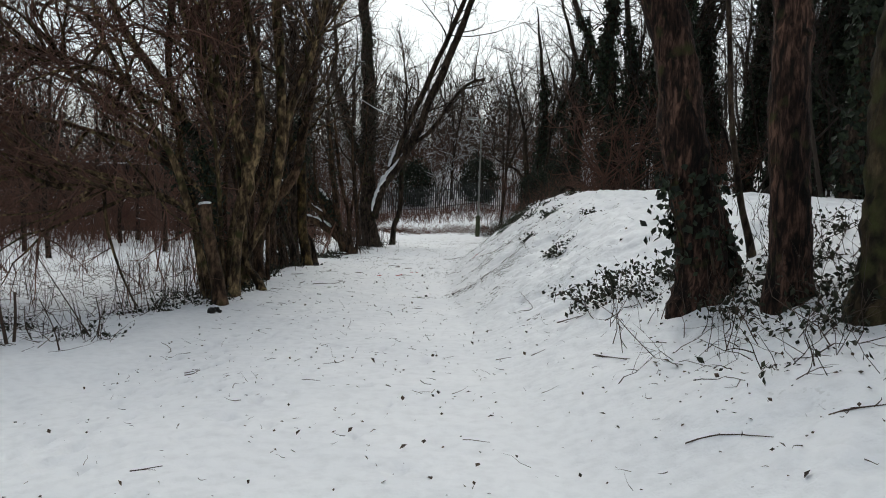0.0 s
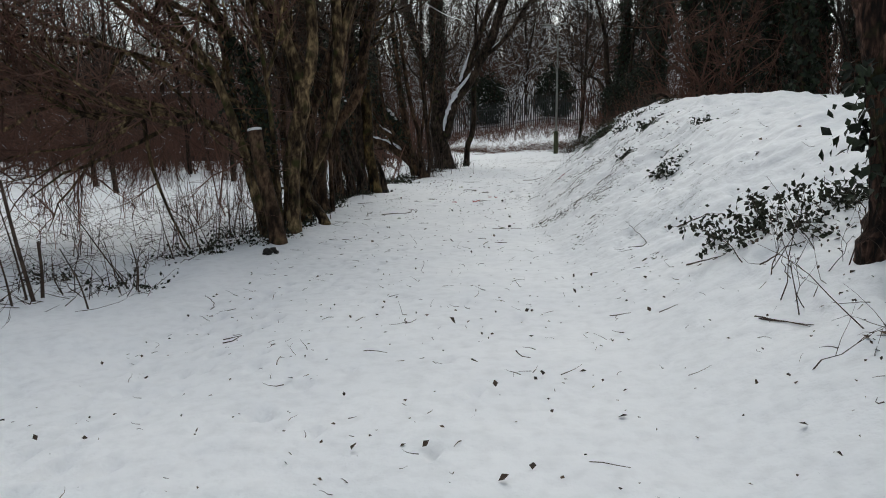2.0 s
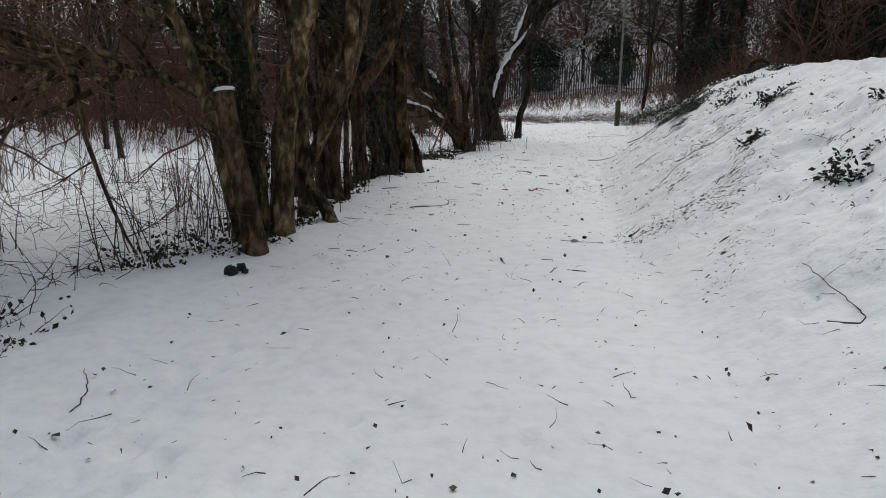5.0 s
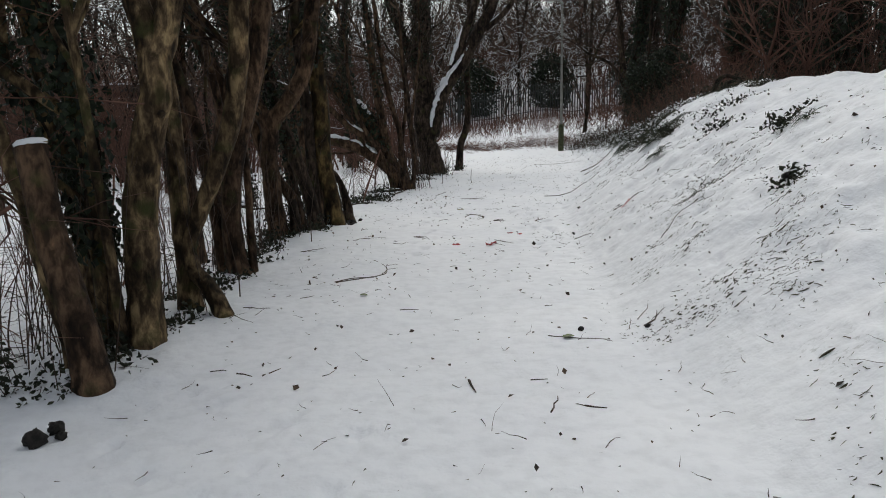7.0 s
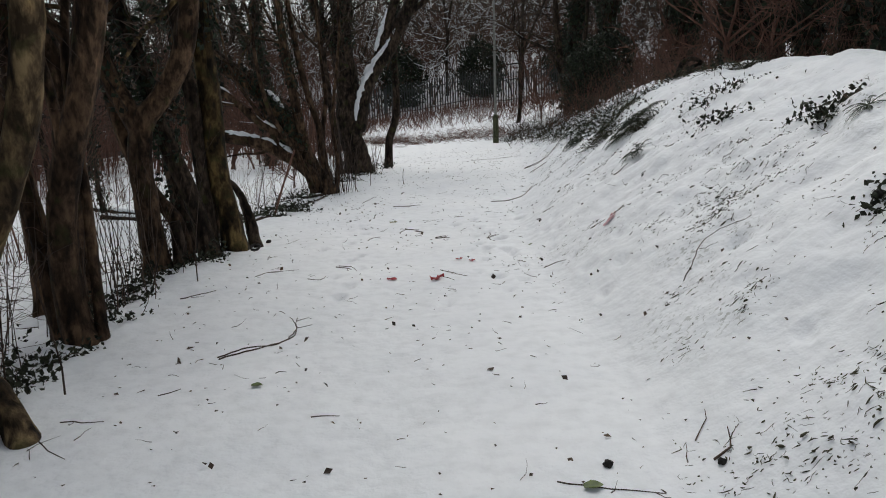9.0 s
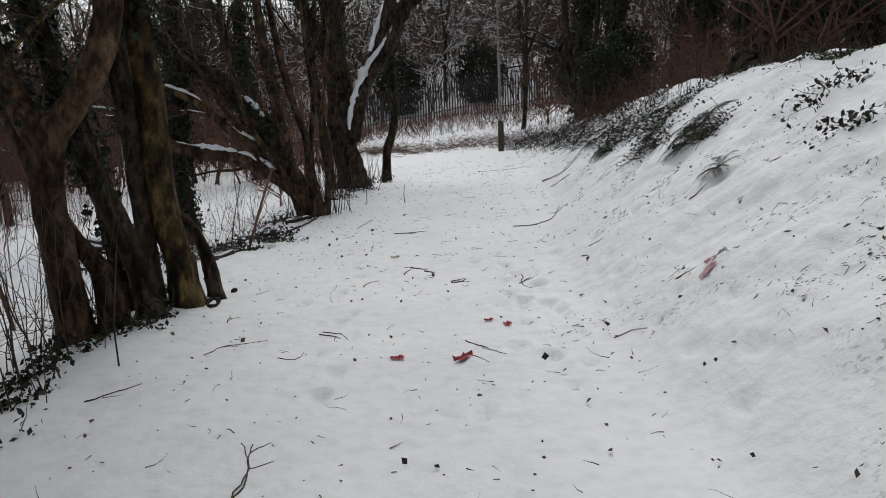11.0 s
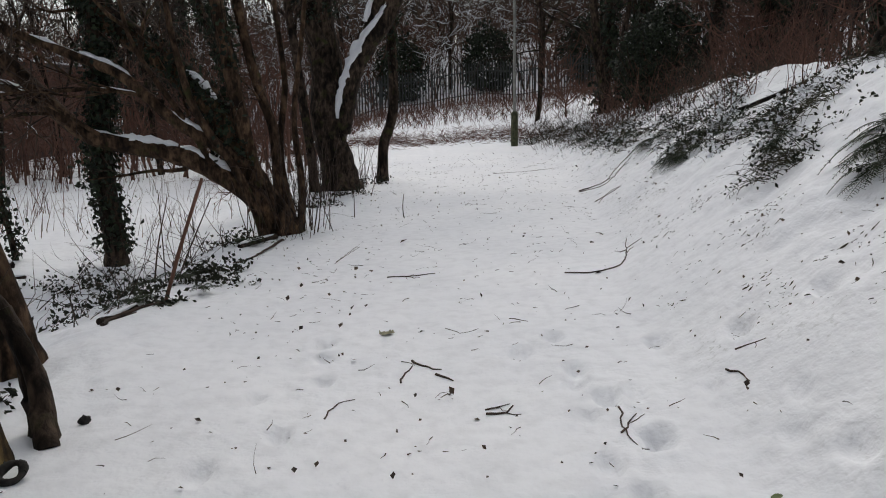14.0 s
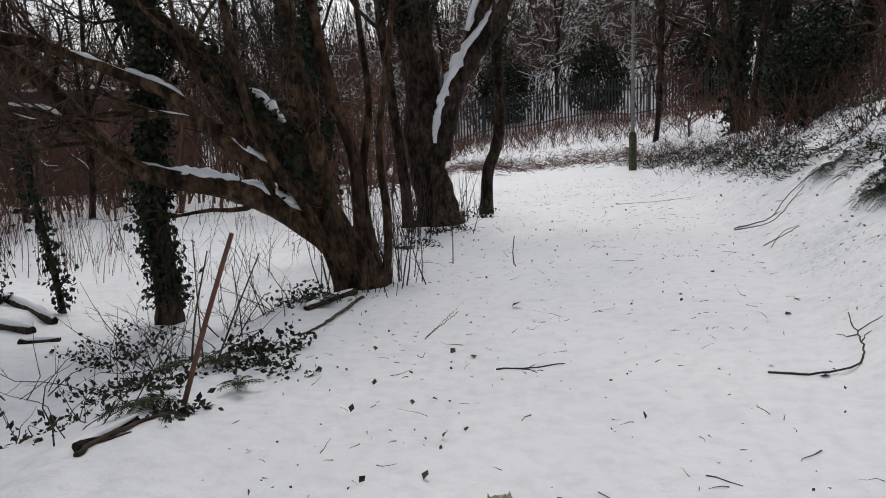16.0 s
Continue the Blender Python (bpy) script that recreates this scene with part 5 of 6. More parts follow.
tuft(0.77, 11.87, 40)
tuft(0.68, 11.10, 50)
tuft(0.97, 12.40, 70)
tuft(0.69, 10.70, 60)
tuft(0.50, 10.40, 60)
tuft(0.97, 20.65, 50)
tuft(1.25, 20.92, 50)
tuft(1.10, 21.20, 40)
tuft(-0.24, 17.28, 70, 0.2)
tuft(0.10, 17.35, 50, 0.2)


def comb(a, b, count, width=0.10, size=0.05):
    """Trailing growth that shows through in a ragged line down the bank."""
    for k in range(int(count * 0.9)):
        s = rng.uniform()
        tuft(a[0] + (b[0] - a[0]) * s + rng.normal(0, width * 0.5), a[1] + (b[1] - a[1]) * s + rng.normal(0, width), int(rng.integers(4, 12)), size * rng.uniform(0.6, 1.8))


for a, b, count, width in (
        ((2.12, 16.37), (1.56, 16.93), 22, 0.06), ((1.74, 16.73), (1.52, 17.11), 10, 0.05), ((1.79, 15.76), (0.79, 15.32), 40, 0.11),
        ((1.27, 15.97), (0.71, 16.04), 26, 0.07), ((1.28, 15.46), (0.81, 15.24), 26, 0.09), ((1.36, 13.69), (1.22, 13.56), 10, 0.06),
        ((1.37, 13.24), (1.21, 13.23), 12, 0.07), ((0.96, 14.29), (0.43, 14.69), 16, 0.06), ((0.79, 13.98), (0.59, 13.79), 14, 0.06),
        ((1.01, 12.4), (-0.05, 12.65), 70, 0.16), ((0.96, 12.69), (0.63, 12.73), 30, 0.12), ((0.86, 16.9), (0.55, 17.46), 12, 0.06),
        ((0.41, 13.79), (0.22, 13.92), 8, 0.06), ((1.19, 12.87), (0.91, 12.98), 18, 0.08), ((0.45, 12.35), (0.28, 12.36), 12, 0.06),
        ((0.9, 12.21), (0.73, 12.12), 12, 0.06), ((1.9, 18.2), (1.5, 18.0), 14, 0.12), ((1.7, 19.4), (1.3, 19.2), 10, 0.12)):
    comb(a, b, count, width)
for k in range(22):
    cx, cy = rng.uniform(0.6, 2.3), rng.uniform(8, 25)
    for j in range(int(rng.integers(2, 6))):
        tuft(cx + rng.normal(0, 0.16), cy + rng.normal(0, 0.3), int(rng.integers(6, 24)), rng.uniform(0.04, 0.12))
for k in range(9):
    cx, cy = rng.uniform(1.2, 2.2), rng.uniform(12.5, 18.5)
    for j in range(6):
        tuft(cx + rng.normal(0, 0.14), cy + rng.normal(0, 0.25), int(rng.integers(10, 30)), rng.uniform(0.04, 0.1))
whole("dead_grass", sp, GRASS, (1.1, 14.0, float(lie(1.1, 14.0))), "flattened dead grass poking through thin snow", "grass", kind="stuff")

# brash lying about the snowy field
rng = np.random.default_rng(64)
n = 1500
x, y = rng.uniform(-10, -4.3, n), rng.uniform(8, 21, n)
sp = Soup()
spray(sp, grounded(x, y), np.stack([rng.normal(size=n), rng.normal(size=n) * 0.5, rng.uniform(-0.02, 0.4, n)], -1), rng.uniform(0.1, 0.8, n), rng.uniform(0.002, 0.006, n), 3, 3, 0.2)
whole("field_brash", sp, TWIG, (-7, 14, float(lie(-7, 14))), "dead stems lying about the snowy field", "brash", kind="stuff")

# brown leaf litter and brash in a strip beyond the lamp post
rng = np.random.default_rng(62)
n = 4200
x, y = rng.uniform(-8, 3, n), rng.normal(0, 1.2, n)
y = 44.6 + 0.12 * x + y * 0.9
sp = Soup()
spray(sp, grounded(x, y), np.stack([rng.normal(size=n), rng.normal(size=n) * 0.4, rng.uniform(-0.05, 0.35, n)], -1), rng.uniform(0.1, 0.7, n), 0.008, 3, 3, 0.2)
whole("brash_strip", sp, TWIG_RED, (-2, 44.5, float(lie(-2, 44.5))), "strip of brown brash and stalks across the path's end", "brash", kind="stuff")


# ---- fallen sticks, leaves and litter on the snow ----
def fallen(points, r, label, name="fallen_stick", mat=TWIG, side=2, seed=0, lift=0.0):
    """A stick that lies on the snow, with its side shoots."""
    q = np.random.default_rng(700 + seed)
    p = np.array([(x, y, z_at(x, y) + r * 0.6) for x, y in points])
    c = curve(p, 0.05)
    c[:, :2] += q.normal(0, 0.006, (len(c), 2))
    c[:, 2] = np.maximum(c[:, 2], top(c[:, 0], c[:, 1]) + r * 0.5)
    root = thing(name, tuple(c[len(c) // 2]), label, "stick", "sticks on the snow")
    sp = Soup()
    tube(sp, c, np.linspace(r, r * 0.45, len(c)), 7, 0.2, seed)
    part("stick", sp, mat, root)
    for k in range(side):
        i = q.integers(len(c) // 4, len(c) - 1)
        d = unit(c[min(i + 1, len(c) - 1)] - c[i - 1] + q.normal(0, 0.05, 3) * [1, 1, 0])
        d = np.array([d[0] * 0.7 - d[1] * (0.8 if k % 2 else -0.8), d[1] * 0.7 + d[0] * (0.8 if k % 2 else -0.8), 0])
        L = min(q.uniform(0.10, 0.24) * (0.5 + 14 * r), 0.4)
        e = np.array([c[i] + d * L * s for s in (0, 0.4, 0.75, 1)])
        e[1:, :2] += q.normal(0, 0.012, (3, 2))
        e[:, 2] = np.maximum(top(e[:, 0], e[:, 1]) + r * 0.4, c[i][2] - 0.03)
        sp = Soup()
        tube(sp, curve(e, 0.06), np.linspace(r * 0.55, r * 0.25, len(curve(e, 0.06))), 5, 0.15, k)
        part("shoot", sp, mat, root)


def stick(r, side, *points):
    """One stick on the snow through these places of the plan."""
    big = r >= 0.006
    fallen(points, r, "dark fallen branch lying on the snow" if big else "bare dark twig lying on the snow", "fallen_branch" if big else "fallen_twig", side=side, seed=round(points[0][0] * 50 + points[0][1] * 90))


stick(0.0068, 3, (-1.7, 22.53), (-1.44, 22.56), (-1.25, 22.64))
stick(0.0074, 3, (-0.06, 22.23), (0.2, 22.14), (0.47, 22.22), (0.73, 23.1))
stick(0.0087, 2, (1.23, 27.89), (1.51, 27.42), (1.89, 27.87), (2.05, 27.89))
stick(0.0056, 1, (1.14, 26.09), (1.37, 26.46), (1.49, 26.31))
stick(0.005, 1, (0.16, 31.74), (0.78, 31.83), (1.61, 31.97))
stick(0.0031, 0, (0.91, 32.66), (1.53, 33.68), (2.1, 34.55))
stick(0.0062, 0, (-1.51, 19.78), (-1.43, 20.08))
stick(0.0081, 0, (-1.44, 20.17), (-1.34, 20.02), (-1.25, 19.97))
stick(0.0081, 0, (-1.28, 19.89), (-1.18, 19.76))
stick(0.005, 0, (-1.88, 19.26), (-1.88, 19.38), (-1.81, 19.52), (-1.74, 19.54))
stick(0.0074, 1, (-1.03, 19.27), (-0.93, 19.26), (-0.87, 19.34))
stick(0.0056, 1, (-0.39, 18.9), (-0.28, 19.1))
stick(0.0062, 0, (0.26, 19.34), (0.29, 19.23), (0.29, 19.08))
stick(0.0043, 1, (0.37, 19.45), (0.48, 19.36))
stick(0.0037, 0, (-0.72, 20.94), (-0.6, 20.83))
stick(0.0025, 0, (-1.18, 20.82), (-1.1, 20.67), (-0.97, 20.73))
stick(0.0037, 0, (-2.28, 23.38), (-2.09, 24.2))
stick(0.0074, 1, (1.21, 27.76), (1.47, 27.21), (1.8, 27.47), (2.03, 27.7))
stick(0.0056, 1, (1.12, 26.33), (1.31, 26.29), (1.48, 26.26))
stick(0.0062, 1, (-2.11, 17.7), (-1.9, 17.58))
stick(0.0037, 1, (-2.85, 17.22), (-2.78, 17.42), (-2.64, 17.48), (-2.48, 17.57))
stick(0.0037, 0, (-2.33, 17.16), (-2.2, 17.11), (-2.16, 17.25))
stick(0.0043, 0, (0.0, 17.01), (0.12, 17.02), (0.2, 16.9))
stick(0.0037, 0, (-1.01, 16.98), (-0.95, 16.86), (-0.88, 16.73))
stick(0.0056, 0, (-0.33, 19.28), (-0.38, 18.93), (-0.36, 18.77))
stick(0.0043, 1, (0.52, 17.31), (0.65, 17.26))
stick(0.0056, 0, (1.07, 18.58), (1.24, 18.64))
stick(0.0043, 1, (-2.89, 18.02), (-2.92, 18.24))
stick(0.0031, 0, (-2.28, 23.35), (-2.11, 24.42))
stick(0.0056, 1, (-1.03, 19.32), (-0.89, 19.36))
stick(0.0056, 1, (-2.57, 14.76), (-2.42, 14.99), (-2.23, 15.04), (-2.15, 15.41), (-2.25, 15.76))
stick(0.0056, 1, (0.09, 12.78), (0.16, 12.83), (0.22, 12.96))
stick(0.0037, 1, (-0.6, 12.8), (-0.39, 12.7), (-0.18, 12.6))
stick(0.005, 1, (-3.35, 16.43), (-3.11, 16.69))
stick(0.0037, 1, (-3.16, 13.75), (-2.93, 13.75))
stick(0.0037, 0, (-3.2, 13.55), (-3.07, 13.41), (-2.96, 13.32))
stick(0.0037, 0, (-1.79, 13.73), (-1.64, 13.71))
stick(0.0043, 1, (-1.01, 17.26), (-0.77, 16.86))
stick(0.005, 0, (-2.09, 17.77), (-1.89, 17.64))
stick(0.0037, 0, (-2.76, 14.12), (-2.65, 14.21))
stick(0.0037, 1, (0.59, 14.71), (0.86, 15.05), (1.14, 14.98))
stick(0.0062, 1, (-2.57, 14.73), (-2.34, 14.95), (-2.15, 15.23), (-2.2, 15.74))
stick(0.0056, 0, (-0.67, 11.38), (-0.61, 11.61))
stick(0.0056, 1, (-0.48, 11.44), (-0.37, 11.39))
stick(0.0087, 0, (-1.14, 11.91), (-1.08, 11.73))
stick(0.0043, 0, (-0.75, 11.9), (-0.66, 11.91))
stick(0.0037, 0, (0.08, 13.0), (0.2, 13.18))
stick(0.0056, 0, (-2.69, 12.19), (-2.56, 12.12))
stick(0.0043, 0, (-2.46, 12.15), (-2.41, 12.23))
stick(0.0062, 0, (-2.48, 7.18), (-2.41, 7.22), (-2.37, 7.3))
stick(0.0043, 0, (-3.03, 8.33), (-3.11, 8.57), (-3.32, 8.87))
stick(0.0031, 0, (-1.3, 6.74), (-1.13, 6.68))
stick(0.0031, 0, (-1.52, 7.59), (-1.47, 7.84))
stick(0.0043, 1, (-1.13, 7.62), (-1.09, 7.44), (-1.04, 7.57))
stick(0.0037, 1, (0.46, 7.44), (0.6, 7.38))
stick(0.0037, 0, (0.76, 7.11), (0.88, 7.09))
stick(0.0043, 0, (-0.25, 6.64), (-0.22, 6.5), (-0.15, 6.45))
stick(0.0056, 1, (1.25, 9.05), (1.41, 8.81), (1.56, 8.68))
stick(0.0043, 2, (0.84, 9.25), (1.0, 9.16), (0.92, 10.01))
stick(0.0068, 2, (1.1, 7.88), (1.32, 7.72))
stick(0.005, 0, (-0.53, 6.46), (-0.49, 6.4))
stick(0.0037, 0, (-1.84, 6.5), (-1.86, 6.66))
stick(0.0043, 1, (-1.88, 4.48), (-1.71, 4.53))
stick(0.005, 0, (1.18, 6.3), (1.39, 6.04))
stick(0.005, 0, (-2.52, 7.29), (-2.38, 7.3))
stick(0.0025, 0, (0.06, 4.95), (0.24, 4.89))
stick(0.0043, 1, (1.24, 4.14), (1.42, 4.02), (1.57, 3.85))
stick(0.0037, 1, (1.53, 4.95), (1.59, 4.69), (1.66, 4.45))
stick(0.005, 0, (1.17, 6.35), (1.38, 6.03))
stick(0.005, 0, (1.26, 9.02), (1.54, 8.63))
stick(0.0056, 0, (1.42, 7.09), (1.75, 7.22))
stick(0.0056, 2, (1.83, 3.85), (1.95, 3.79), (2.05, 3.74))
stick(0.0031, 1, (1.72, 4.43), (1.96, 4.86))
stick(0.0186, 1, (-3.81, 21.15), (-3.82, 21.33), (-3.7, 21.53), (-3.5, 21.76))
stick(0.0186, 0, (-3.14, 25.01), (-3.24, 23.65), (-3.38, 23.48))



def cane(r, foot, tip, mat=TWIG):
    """A dead cane or stake that stands or leans in the snow."""
    x, y = foot
    base = np.array([x, y, z_at(x, y) - 0.08])
    tip = np.array(tip)
    q = np.random.default_rng(round(abs(x * 100 + y * 37)))
    mid = (base + tip) / 2 + q.normal(0, 0.02, 3)
    sp = Soup()
    k = curve([base, mid, tip], 0.08)
    tube(sp, k, np.linspace(r, r * (0.8 if r > 0.015 else 0.5), len(k)), 8, 0.15, 3)
    whole("dead_cane" if r < 0.015 else "wooden_stake", sp, mat, (x, y, z_at(x, y)), "thin dead cane leaning in the snow" if r < 0.015 else "brown leaning wooden stake in the snow", "cane" if r < 0.015 else "stake", "canes in the snow")


cane(0.02, (-5.01, 8.72), (-5.26, 8.72, 0.95))
cane(0.012, (-5.16, 8.83), (-5.4, 8.83, 0.77))
cane(0.012, (-5.04, 8.43), (-5.17, 8.43, 0.38))
cane(0.018, (-5.04, 8.88), (-5.03, 8.88, 0.33))
cane(0.009, (-4.3, 9.32), (-5.05, 9.32, 0.78))
cane(0.01, (-4.25, 9.27), (-4.27, 9.27, 0.26))
cane(0.009, (-4.22, 8.35), (-4.47, 8.35, 0.35))
cane(0.008, (-4.84, 9.0), (-4.98, 9.0, 0.15))
cane(0.008, (-4.8, 11.41), (-5.02, 11.41, 0.57))
cane(0.008, (-4.57, 11.33), (-4.81, 11.33, 0.24))
cane(0.007, (-4.28, 11.48), (-4.63, 11.48, 0.45))
cane(0.017, (-3.61, 21.9), (-3.19, 21.9, 0.96), TWIG_RED)
cane(0.009, (-3.88, 23.01), (-3.44, 23.01, 0.66))
cane(0.01, (-4.18, 23.29), (-3.96, 23.29, 0.64))
cane(0.01, (-3.94, 23.45), (-3.64, 23.45, -0.05))
cane(0.006, (-3.99, 23.76), (-3.69, 23.76, 0.19))
cane(0.007, (-3.98, 23.09), (-3.98, 23.09, 0.74))
cane(0.006, (-3.88, 23.66), (-3.92, 23.66, 0.46))
cane(0.008, (-1.62, 26.33), (-1.62, 26.33, 0.26))
cane(0.008, (-2.38, 26.74), (-2.37, 26.74, 0.27))


def log(r, *points):
    """A dark fallen log with snow along its back."""
    p = np.array([(x, y, z_at(x, y) + r * 0.5) for x, y in points])
    k = curve(p, 0.1)
    root = thing("fallen_log", tuple(k[len(k) // 2]), "dark fallen log with snow along its back", "log", "fallen logs")
    sp = Soup()
    tube(sp, k, np.linspace(r, r * 0.7, len(k)), 10, 0.2, 8)
    part("log", sp, BARK_DARK, root)
    sp = Soup()
    s = np.linspace(0, 1, len(k))
    tube(sp, k + [0, 0, r * 0.62], r * 0.7 * np.sin(np.pi * np.clip(s, 0.03, 0.97)) ** 0.4, 8, 0.15, 9)
    part("snow_cap", sp, SNOW, root)


log(0.085, (-8.82, 27.12), (-7.92, 26.55), (-6.95, 25.7))
log(0.07, (-7.9, 25.6), (-7.4, 25.45), (-6.9, 25.25))
log(0.04, (-6.75, 24.83), (-6.5, 24.8), (-6.3, 24.82))
log(0.035, (-3.88, 21.25), (-3.82, 21.4), (-3.72, 21.6))
log(0.045, (-3.28, 25.3), (-3.45, 24.75), (-3.5, 24.3))
arch = thing("arched_root", (3.7, 23.7, float(lie(3.7, 23.7))), "dark arched root lying on the bank's crest", "root")
for pts, r in (([(3.4, 23.6, 1.9), (3.5, 23.65, 2.16), (3.7, 23.7, 2.28), (3.95, 23.75, 2.16), (4.05, 23.8, 1.9)], 0.045), ([(3.6, 23.7, 1.9), (3.72, 23.75, 2.12), (3.95, 23.8, 2.2)], 0.04)):
    sp = Soup()
    k = curve(pts, 0.05)
    tube(sp, k, np.linspace(r, r * 0.6, len(k)), 9, 0.35, 3)
    part("root_limb", sp, BARK_DARK, arch)
log(0.032, (2.75, 25.6), (3.0, 24.9), (3.2, 24.2), (3.4, 23.6))
tree("broken_stump", "short dark broken stump between the trunks", [([(-3.86, 18.05, -0.1), (-3.87, 18.05, 0.15), (-3.90, 18.06, 0.42)], 0.095, 0.06, "trunk", 0)], BARK_DARK, ROW, category="stump", seed=53)
tree("ivy_sapling", "thin sapling strung with ivy on the low ground", [([(-7.12, 26.17, -0.56), (-7.2, 26.17, 0.1), (-7.3, 26.17, 0.87), (-7.4, 26.2, 1.6)], 0.03, 0.02, "trunk", 1.2)], BARK_DARK, ROW, ivy=((0, 0.3, 2.6, 800),), crown=(8, 40, 160, 0.9, 0.5, 0.3, 0.4), seed=51)
tree("ivy_sapling", "thin sapling strung with ivy on the low ground", [([(-8.3, 26.6, -0.57), (-8.35, 26.6, 0.3), (-8.3, 26.6, 1.4)], 0.035, 0.025, "trunk", 1.4)], BARK_DARK, ROW, ivy=((0, 0.3, 2.6, 900),), crown=(8, 40, 160, 0.9, 0.5, 0.3, 0.4), seed=52)

rng = np.random.default_rng(63)
sp = Soup()
n = 1500
x, y = rng.uniform(-3.2, 2.6, n), rng.uniform(1.2, 36, n)
spray(sp, grounded(x, y) + [0, 0, 0.004], np.stack([rng.normal(size=n), rng.normal(size=n), rng.uniform(-0.05, 0.1, n)], -1), rng.gamma(2.0, 0.035, n) + 0.03, rng.uniform(0.0015, 0.004, n), 3, 3, 0.25)
whole("twig_litter", sp, TWIG, (-0.5, 18, 0.0), "small broken twigs strewn over the snow", "twigs", kind="stuff")
sp = Soup()
n = 2300
x, y = rng.uniform(-3.3, 2.9, n), rng.uniform(1.0, 38, n)
leaves(sp, grounded(x, y) + [0, 0, 0.006], rng.gamma(2.0, 0.006, n) + 0.010, 0.0, np.tile([[0, 0, 1.0]], (n, 1)))
n = 380
x, y = rng.uniform(1.4, 3.4, n), rng.uniform(3.6, 8.2, n)
leaves(sp, grounded(x, y) + [0, 0, 0.01], rng.gamma(2.0, 0.007, n) + 0.010, 0.0, np.tile([[0, 0, 1.0]], (n, 1)))
whole("leaf_litter", sp, LEAF, (0.0, 18, 0.0), "dead leaves strewn over the snow", "leaves", kind="stuff", smooth=False)


def scrap(x, y, size, mat, label, name="litter_scrap", turn=0.0, seed=0):
    """A crumpled piece of paper."""
    q = np.random.default_rng(800 + seed)
    sp = Soup()
    k = 7
    u, v = np.meshgrid(np.linspace(-1, 1, k), np.linspace(-1, 1, k), indexing="ij")
    u, v = u + q.normal(0, 0.12, u.shape), v + q.normal(0, 0.12, u.shape)
    c, s = math.cos(turn), math.sin(turn)
    px, py = x + size * (u * c - 0.6 * v * s), y + size * (u * s + 0.6 * v * c)
    pz = top(px, py) + 0.008 + np.abs(q.normal(0, size * 0.22, u.shape))
    i, j = np.meshgrid(np.arange(k - 1), np.arange(k - 1), indexing="ij")
    f = np.stack([i * k + j, (i + 1) * k + j, (i + 1) * k + j + 1, i * k + j + 1], -1).reshape(-1, 4)
    up = np.stack([px, py, pz], -1).reshape(-1, 3)
    sp.add(up, f)
    whole(name, sp, mat, (x, y, z_at(x, y)), label, "litter", "litter on the snow", smooth=False)


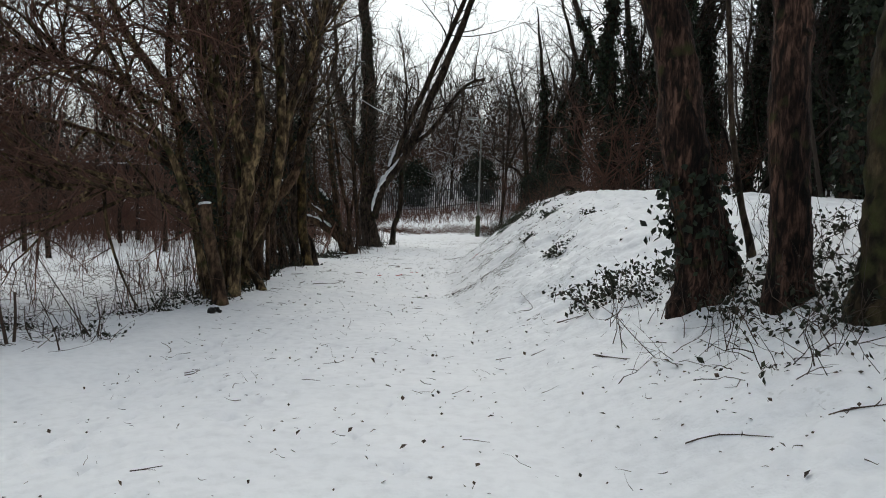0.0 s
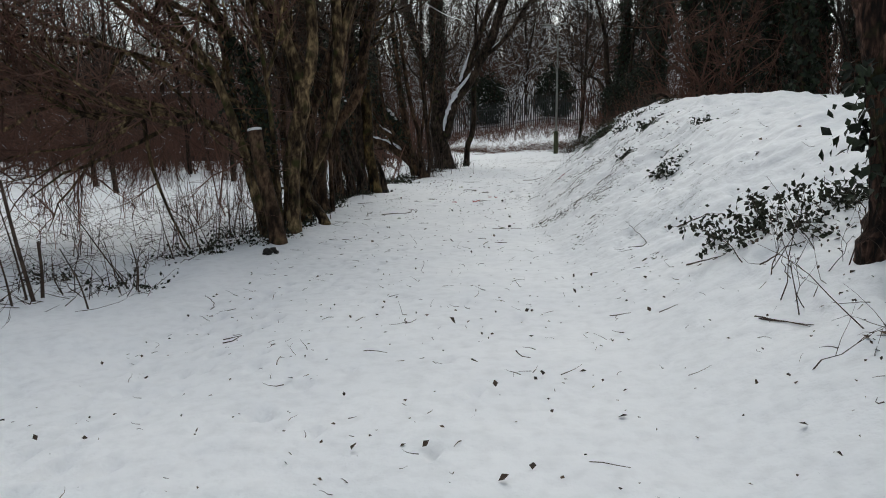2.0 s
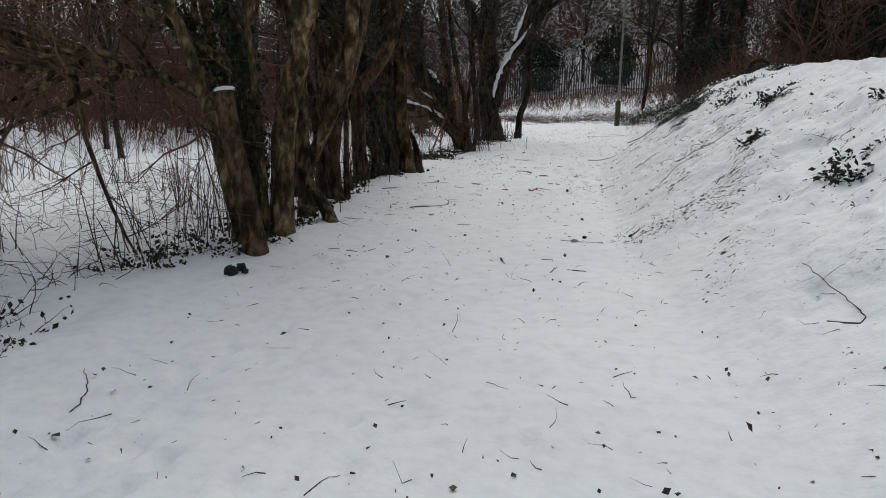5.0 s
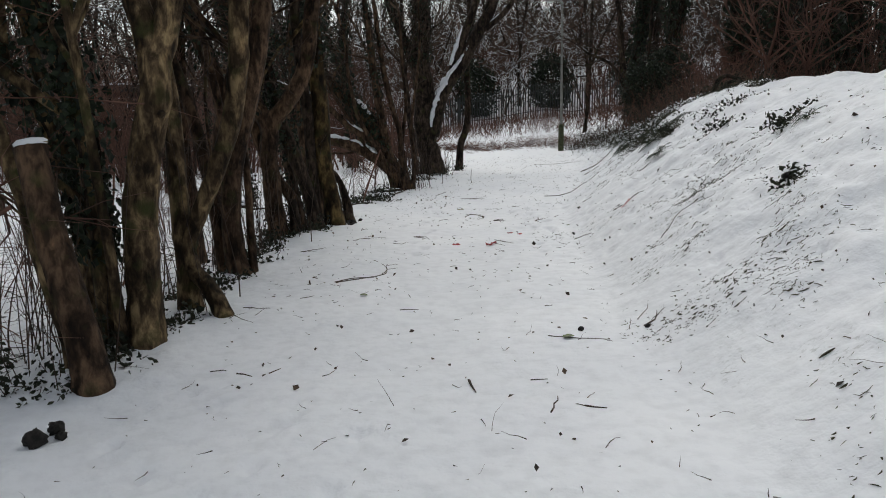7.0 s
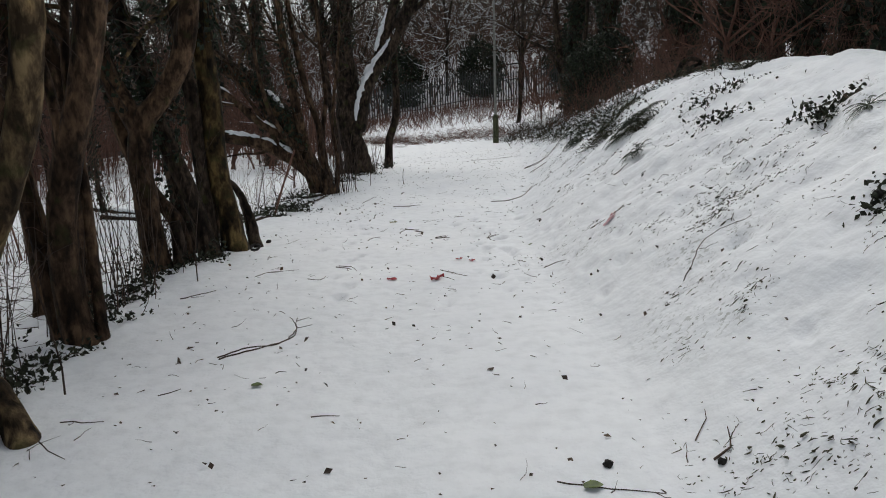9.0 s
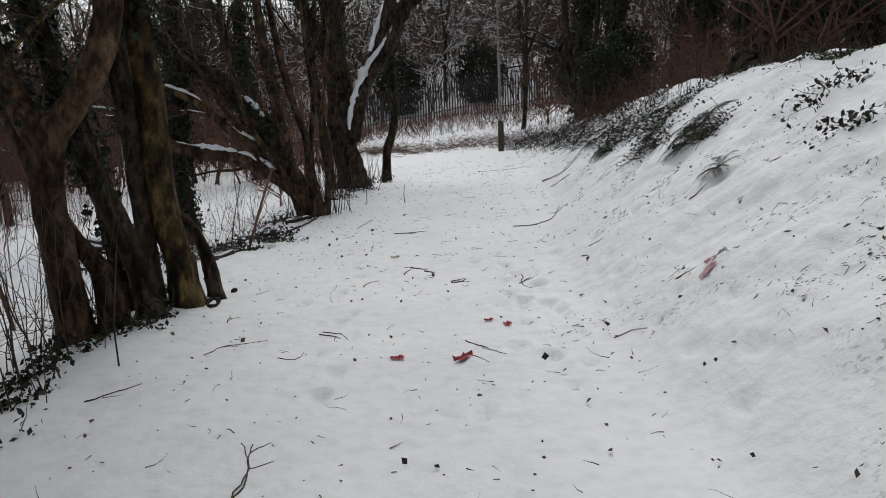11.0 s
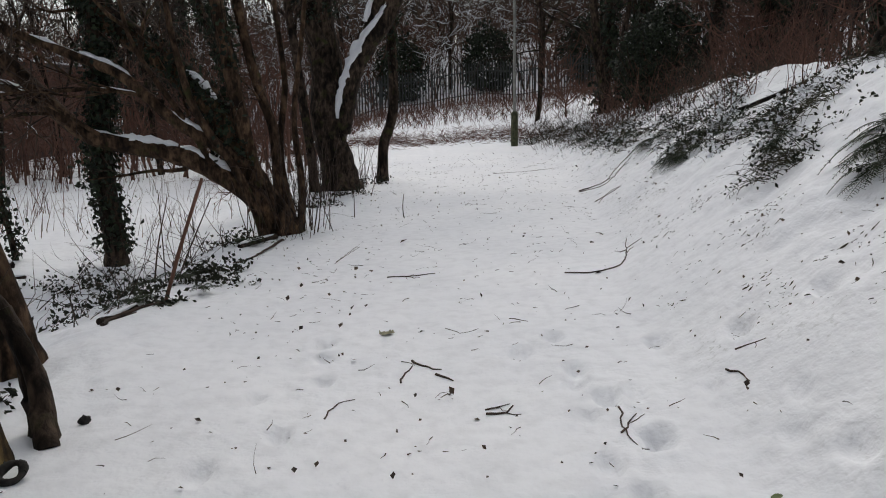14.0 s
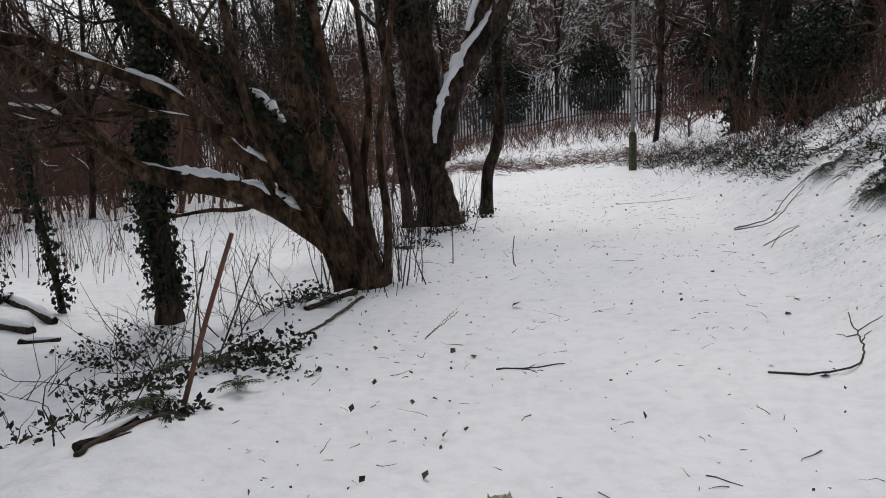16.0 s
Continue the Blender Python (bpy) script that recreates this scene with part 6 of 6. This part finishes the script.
RED = "torn scrap of wet red paper on the snow"
for k, (x, y, s, m) in enumerate([(-1.49, 17.02, 0.045, RED_PAPER), (-1.05, 16.86, 0.065, RED_PAPER), (-0.67, 17.56, 0.04, RED_PAPER), (-0.80, 17.73, 0.035, RED_PAPER), (0.63, 16.98, 0.055, PINK_PAPER), (0.70, 17.16, 0.04, RED_PAPER)]):
    scrap(x, y, s, m, RED if m is RED_PAPER else "crumpled pink wet paper on the snow", turn=k * 0.9, seed=k)
scrap(-1.62, 20.75, 0.05, BUFF_PAPER, "small buff card scrap on the snow", turn=0.4, seed=20)
for k, (x, y, s) in enumerate([(-2.20, 14.19, 0.045), (-0.47, 12.72, 0.055), (0.02, 18.2, 0.03)]):
    sp = Soup()
    rng = np.random.default_rng(900 + k)
    a = np.linspace(0, 2 * np.pi, 14, endpoint=False)
    rad = s * (0.75 + 0.25 * np.cos(a) + 0.06 * np.cos(5 * a))
    p = np.stack([x + rad * np.cos(a), y + 0.7 * rad * np.sin(a), 0 * a], -1)
    p[:, 2] = top(p[:, 0], p[:, 1]) + 0.012 + 0.25 * np.abs(p[:, 1] - y)
    sp.add(np.vstack([p, [[x, y, z_at(x, y) + 0.008]]]), np.stack([np.arange(14), (np.arange(14) + 1) % 14, np.full(14, 14)], -1))
    sp.add(np.vstack([p, [[x, y, z_at(x, y) + 0.008]]]) - [0, 0, 0.002], np.stack([(np.arange(14) + 1) % 14, np.arange(14), np.full(14, 14)], -1))
    whole("green_leaf", sp, GREEN_LEAF, (x, y, z_at(x, y)), "single green leaf lying on the snow", "leaf")


def clod(x, y, size, seed, tall=0.8):
    sp = Soup()
    q = np.random.default_rng(950 + seed)
    u, v = np.meshgrid(np.linspace(0, 2 * np.pi, 16, endpoint=False), np.linspace(0.02, np.pi - 0.02, 10), indexing="ij")
    r = size * (1 + 0.22 * np.sin(3 * u + q.uniform(0, 6)) * np.sin(2 * v) + 0.14 * np.sin(5 * u + 4 * v + q.uniform(0, 6)) + q.normal(0, 0.05, u.shape))
    z = z_at(x, y)
    p = np.stack([x + r * np.sin(v) * np.cos(u), y + r * np.sin(v) * np.sin(u), z + size * tall * 0.7 + tall * r * np.cos(v)], -1)
    i, j = np.meshgrid(np.arange(16), np.arange(9), indexing="ij")
    k = (i + 1) % 16
    sp.add(p.reshape(-1, 3), np.stack([i * 10 + j, i * 10 + j + 1, k * 10 + j + 1, k * 10 + j], -1).reshape(-1, 4))
    whole("dark_clod", sp, SOIL, (x, y, z), "dark lumpy clod lying on the snow", "clod", "clods on the snow")


for k, (x, y, s) in enumerate([(-3.43, 11.13, 0.06), (-3.40, 11.28, 0.045), (-3.34, 11.22, 0.03), (-3.14, 19.27, 0.03), (1.47, 14.05, 0.035), (-3.3, 18.75, 0.03), (-0.35, 12.9, 0.022), (0.10, 12.75, 0.018)]):
    clod(x, y, s, k)
sp = Soup()
a = np.linspace(0, 2 * np.pi, 25)
ring = np.stack([-3.16 + 0.048 * np.cos(a), 18.6 + 0.05 * np.sin(a), z_at(-3.16, 18.6) + 0.035 + 0.022 * np.sin(a)], -1)
tube(sp, ring, 0.017 + 0.004 * np.sin(3 * a), 9, 0.2, 4)
whole("dark_root_loop", sp, SOIL, (-3.16, 18.6, z_at(-3.16, 18.6)), "small black loop of root lying on the snow", "root")
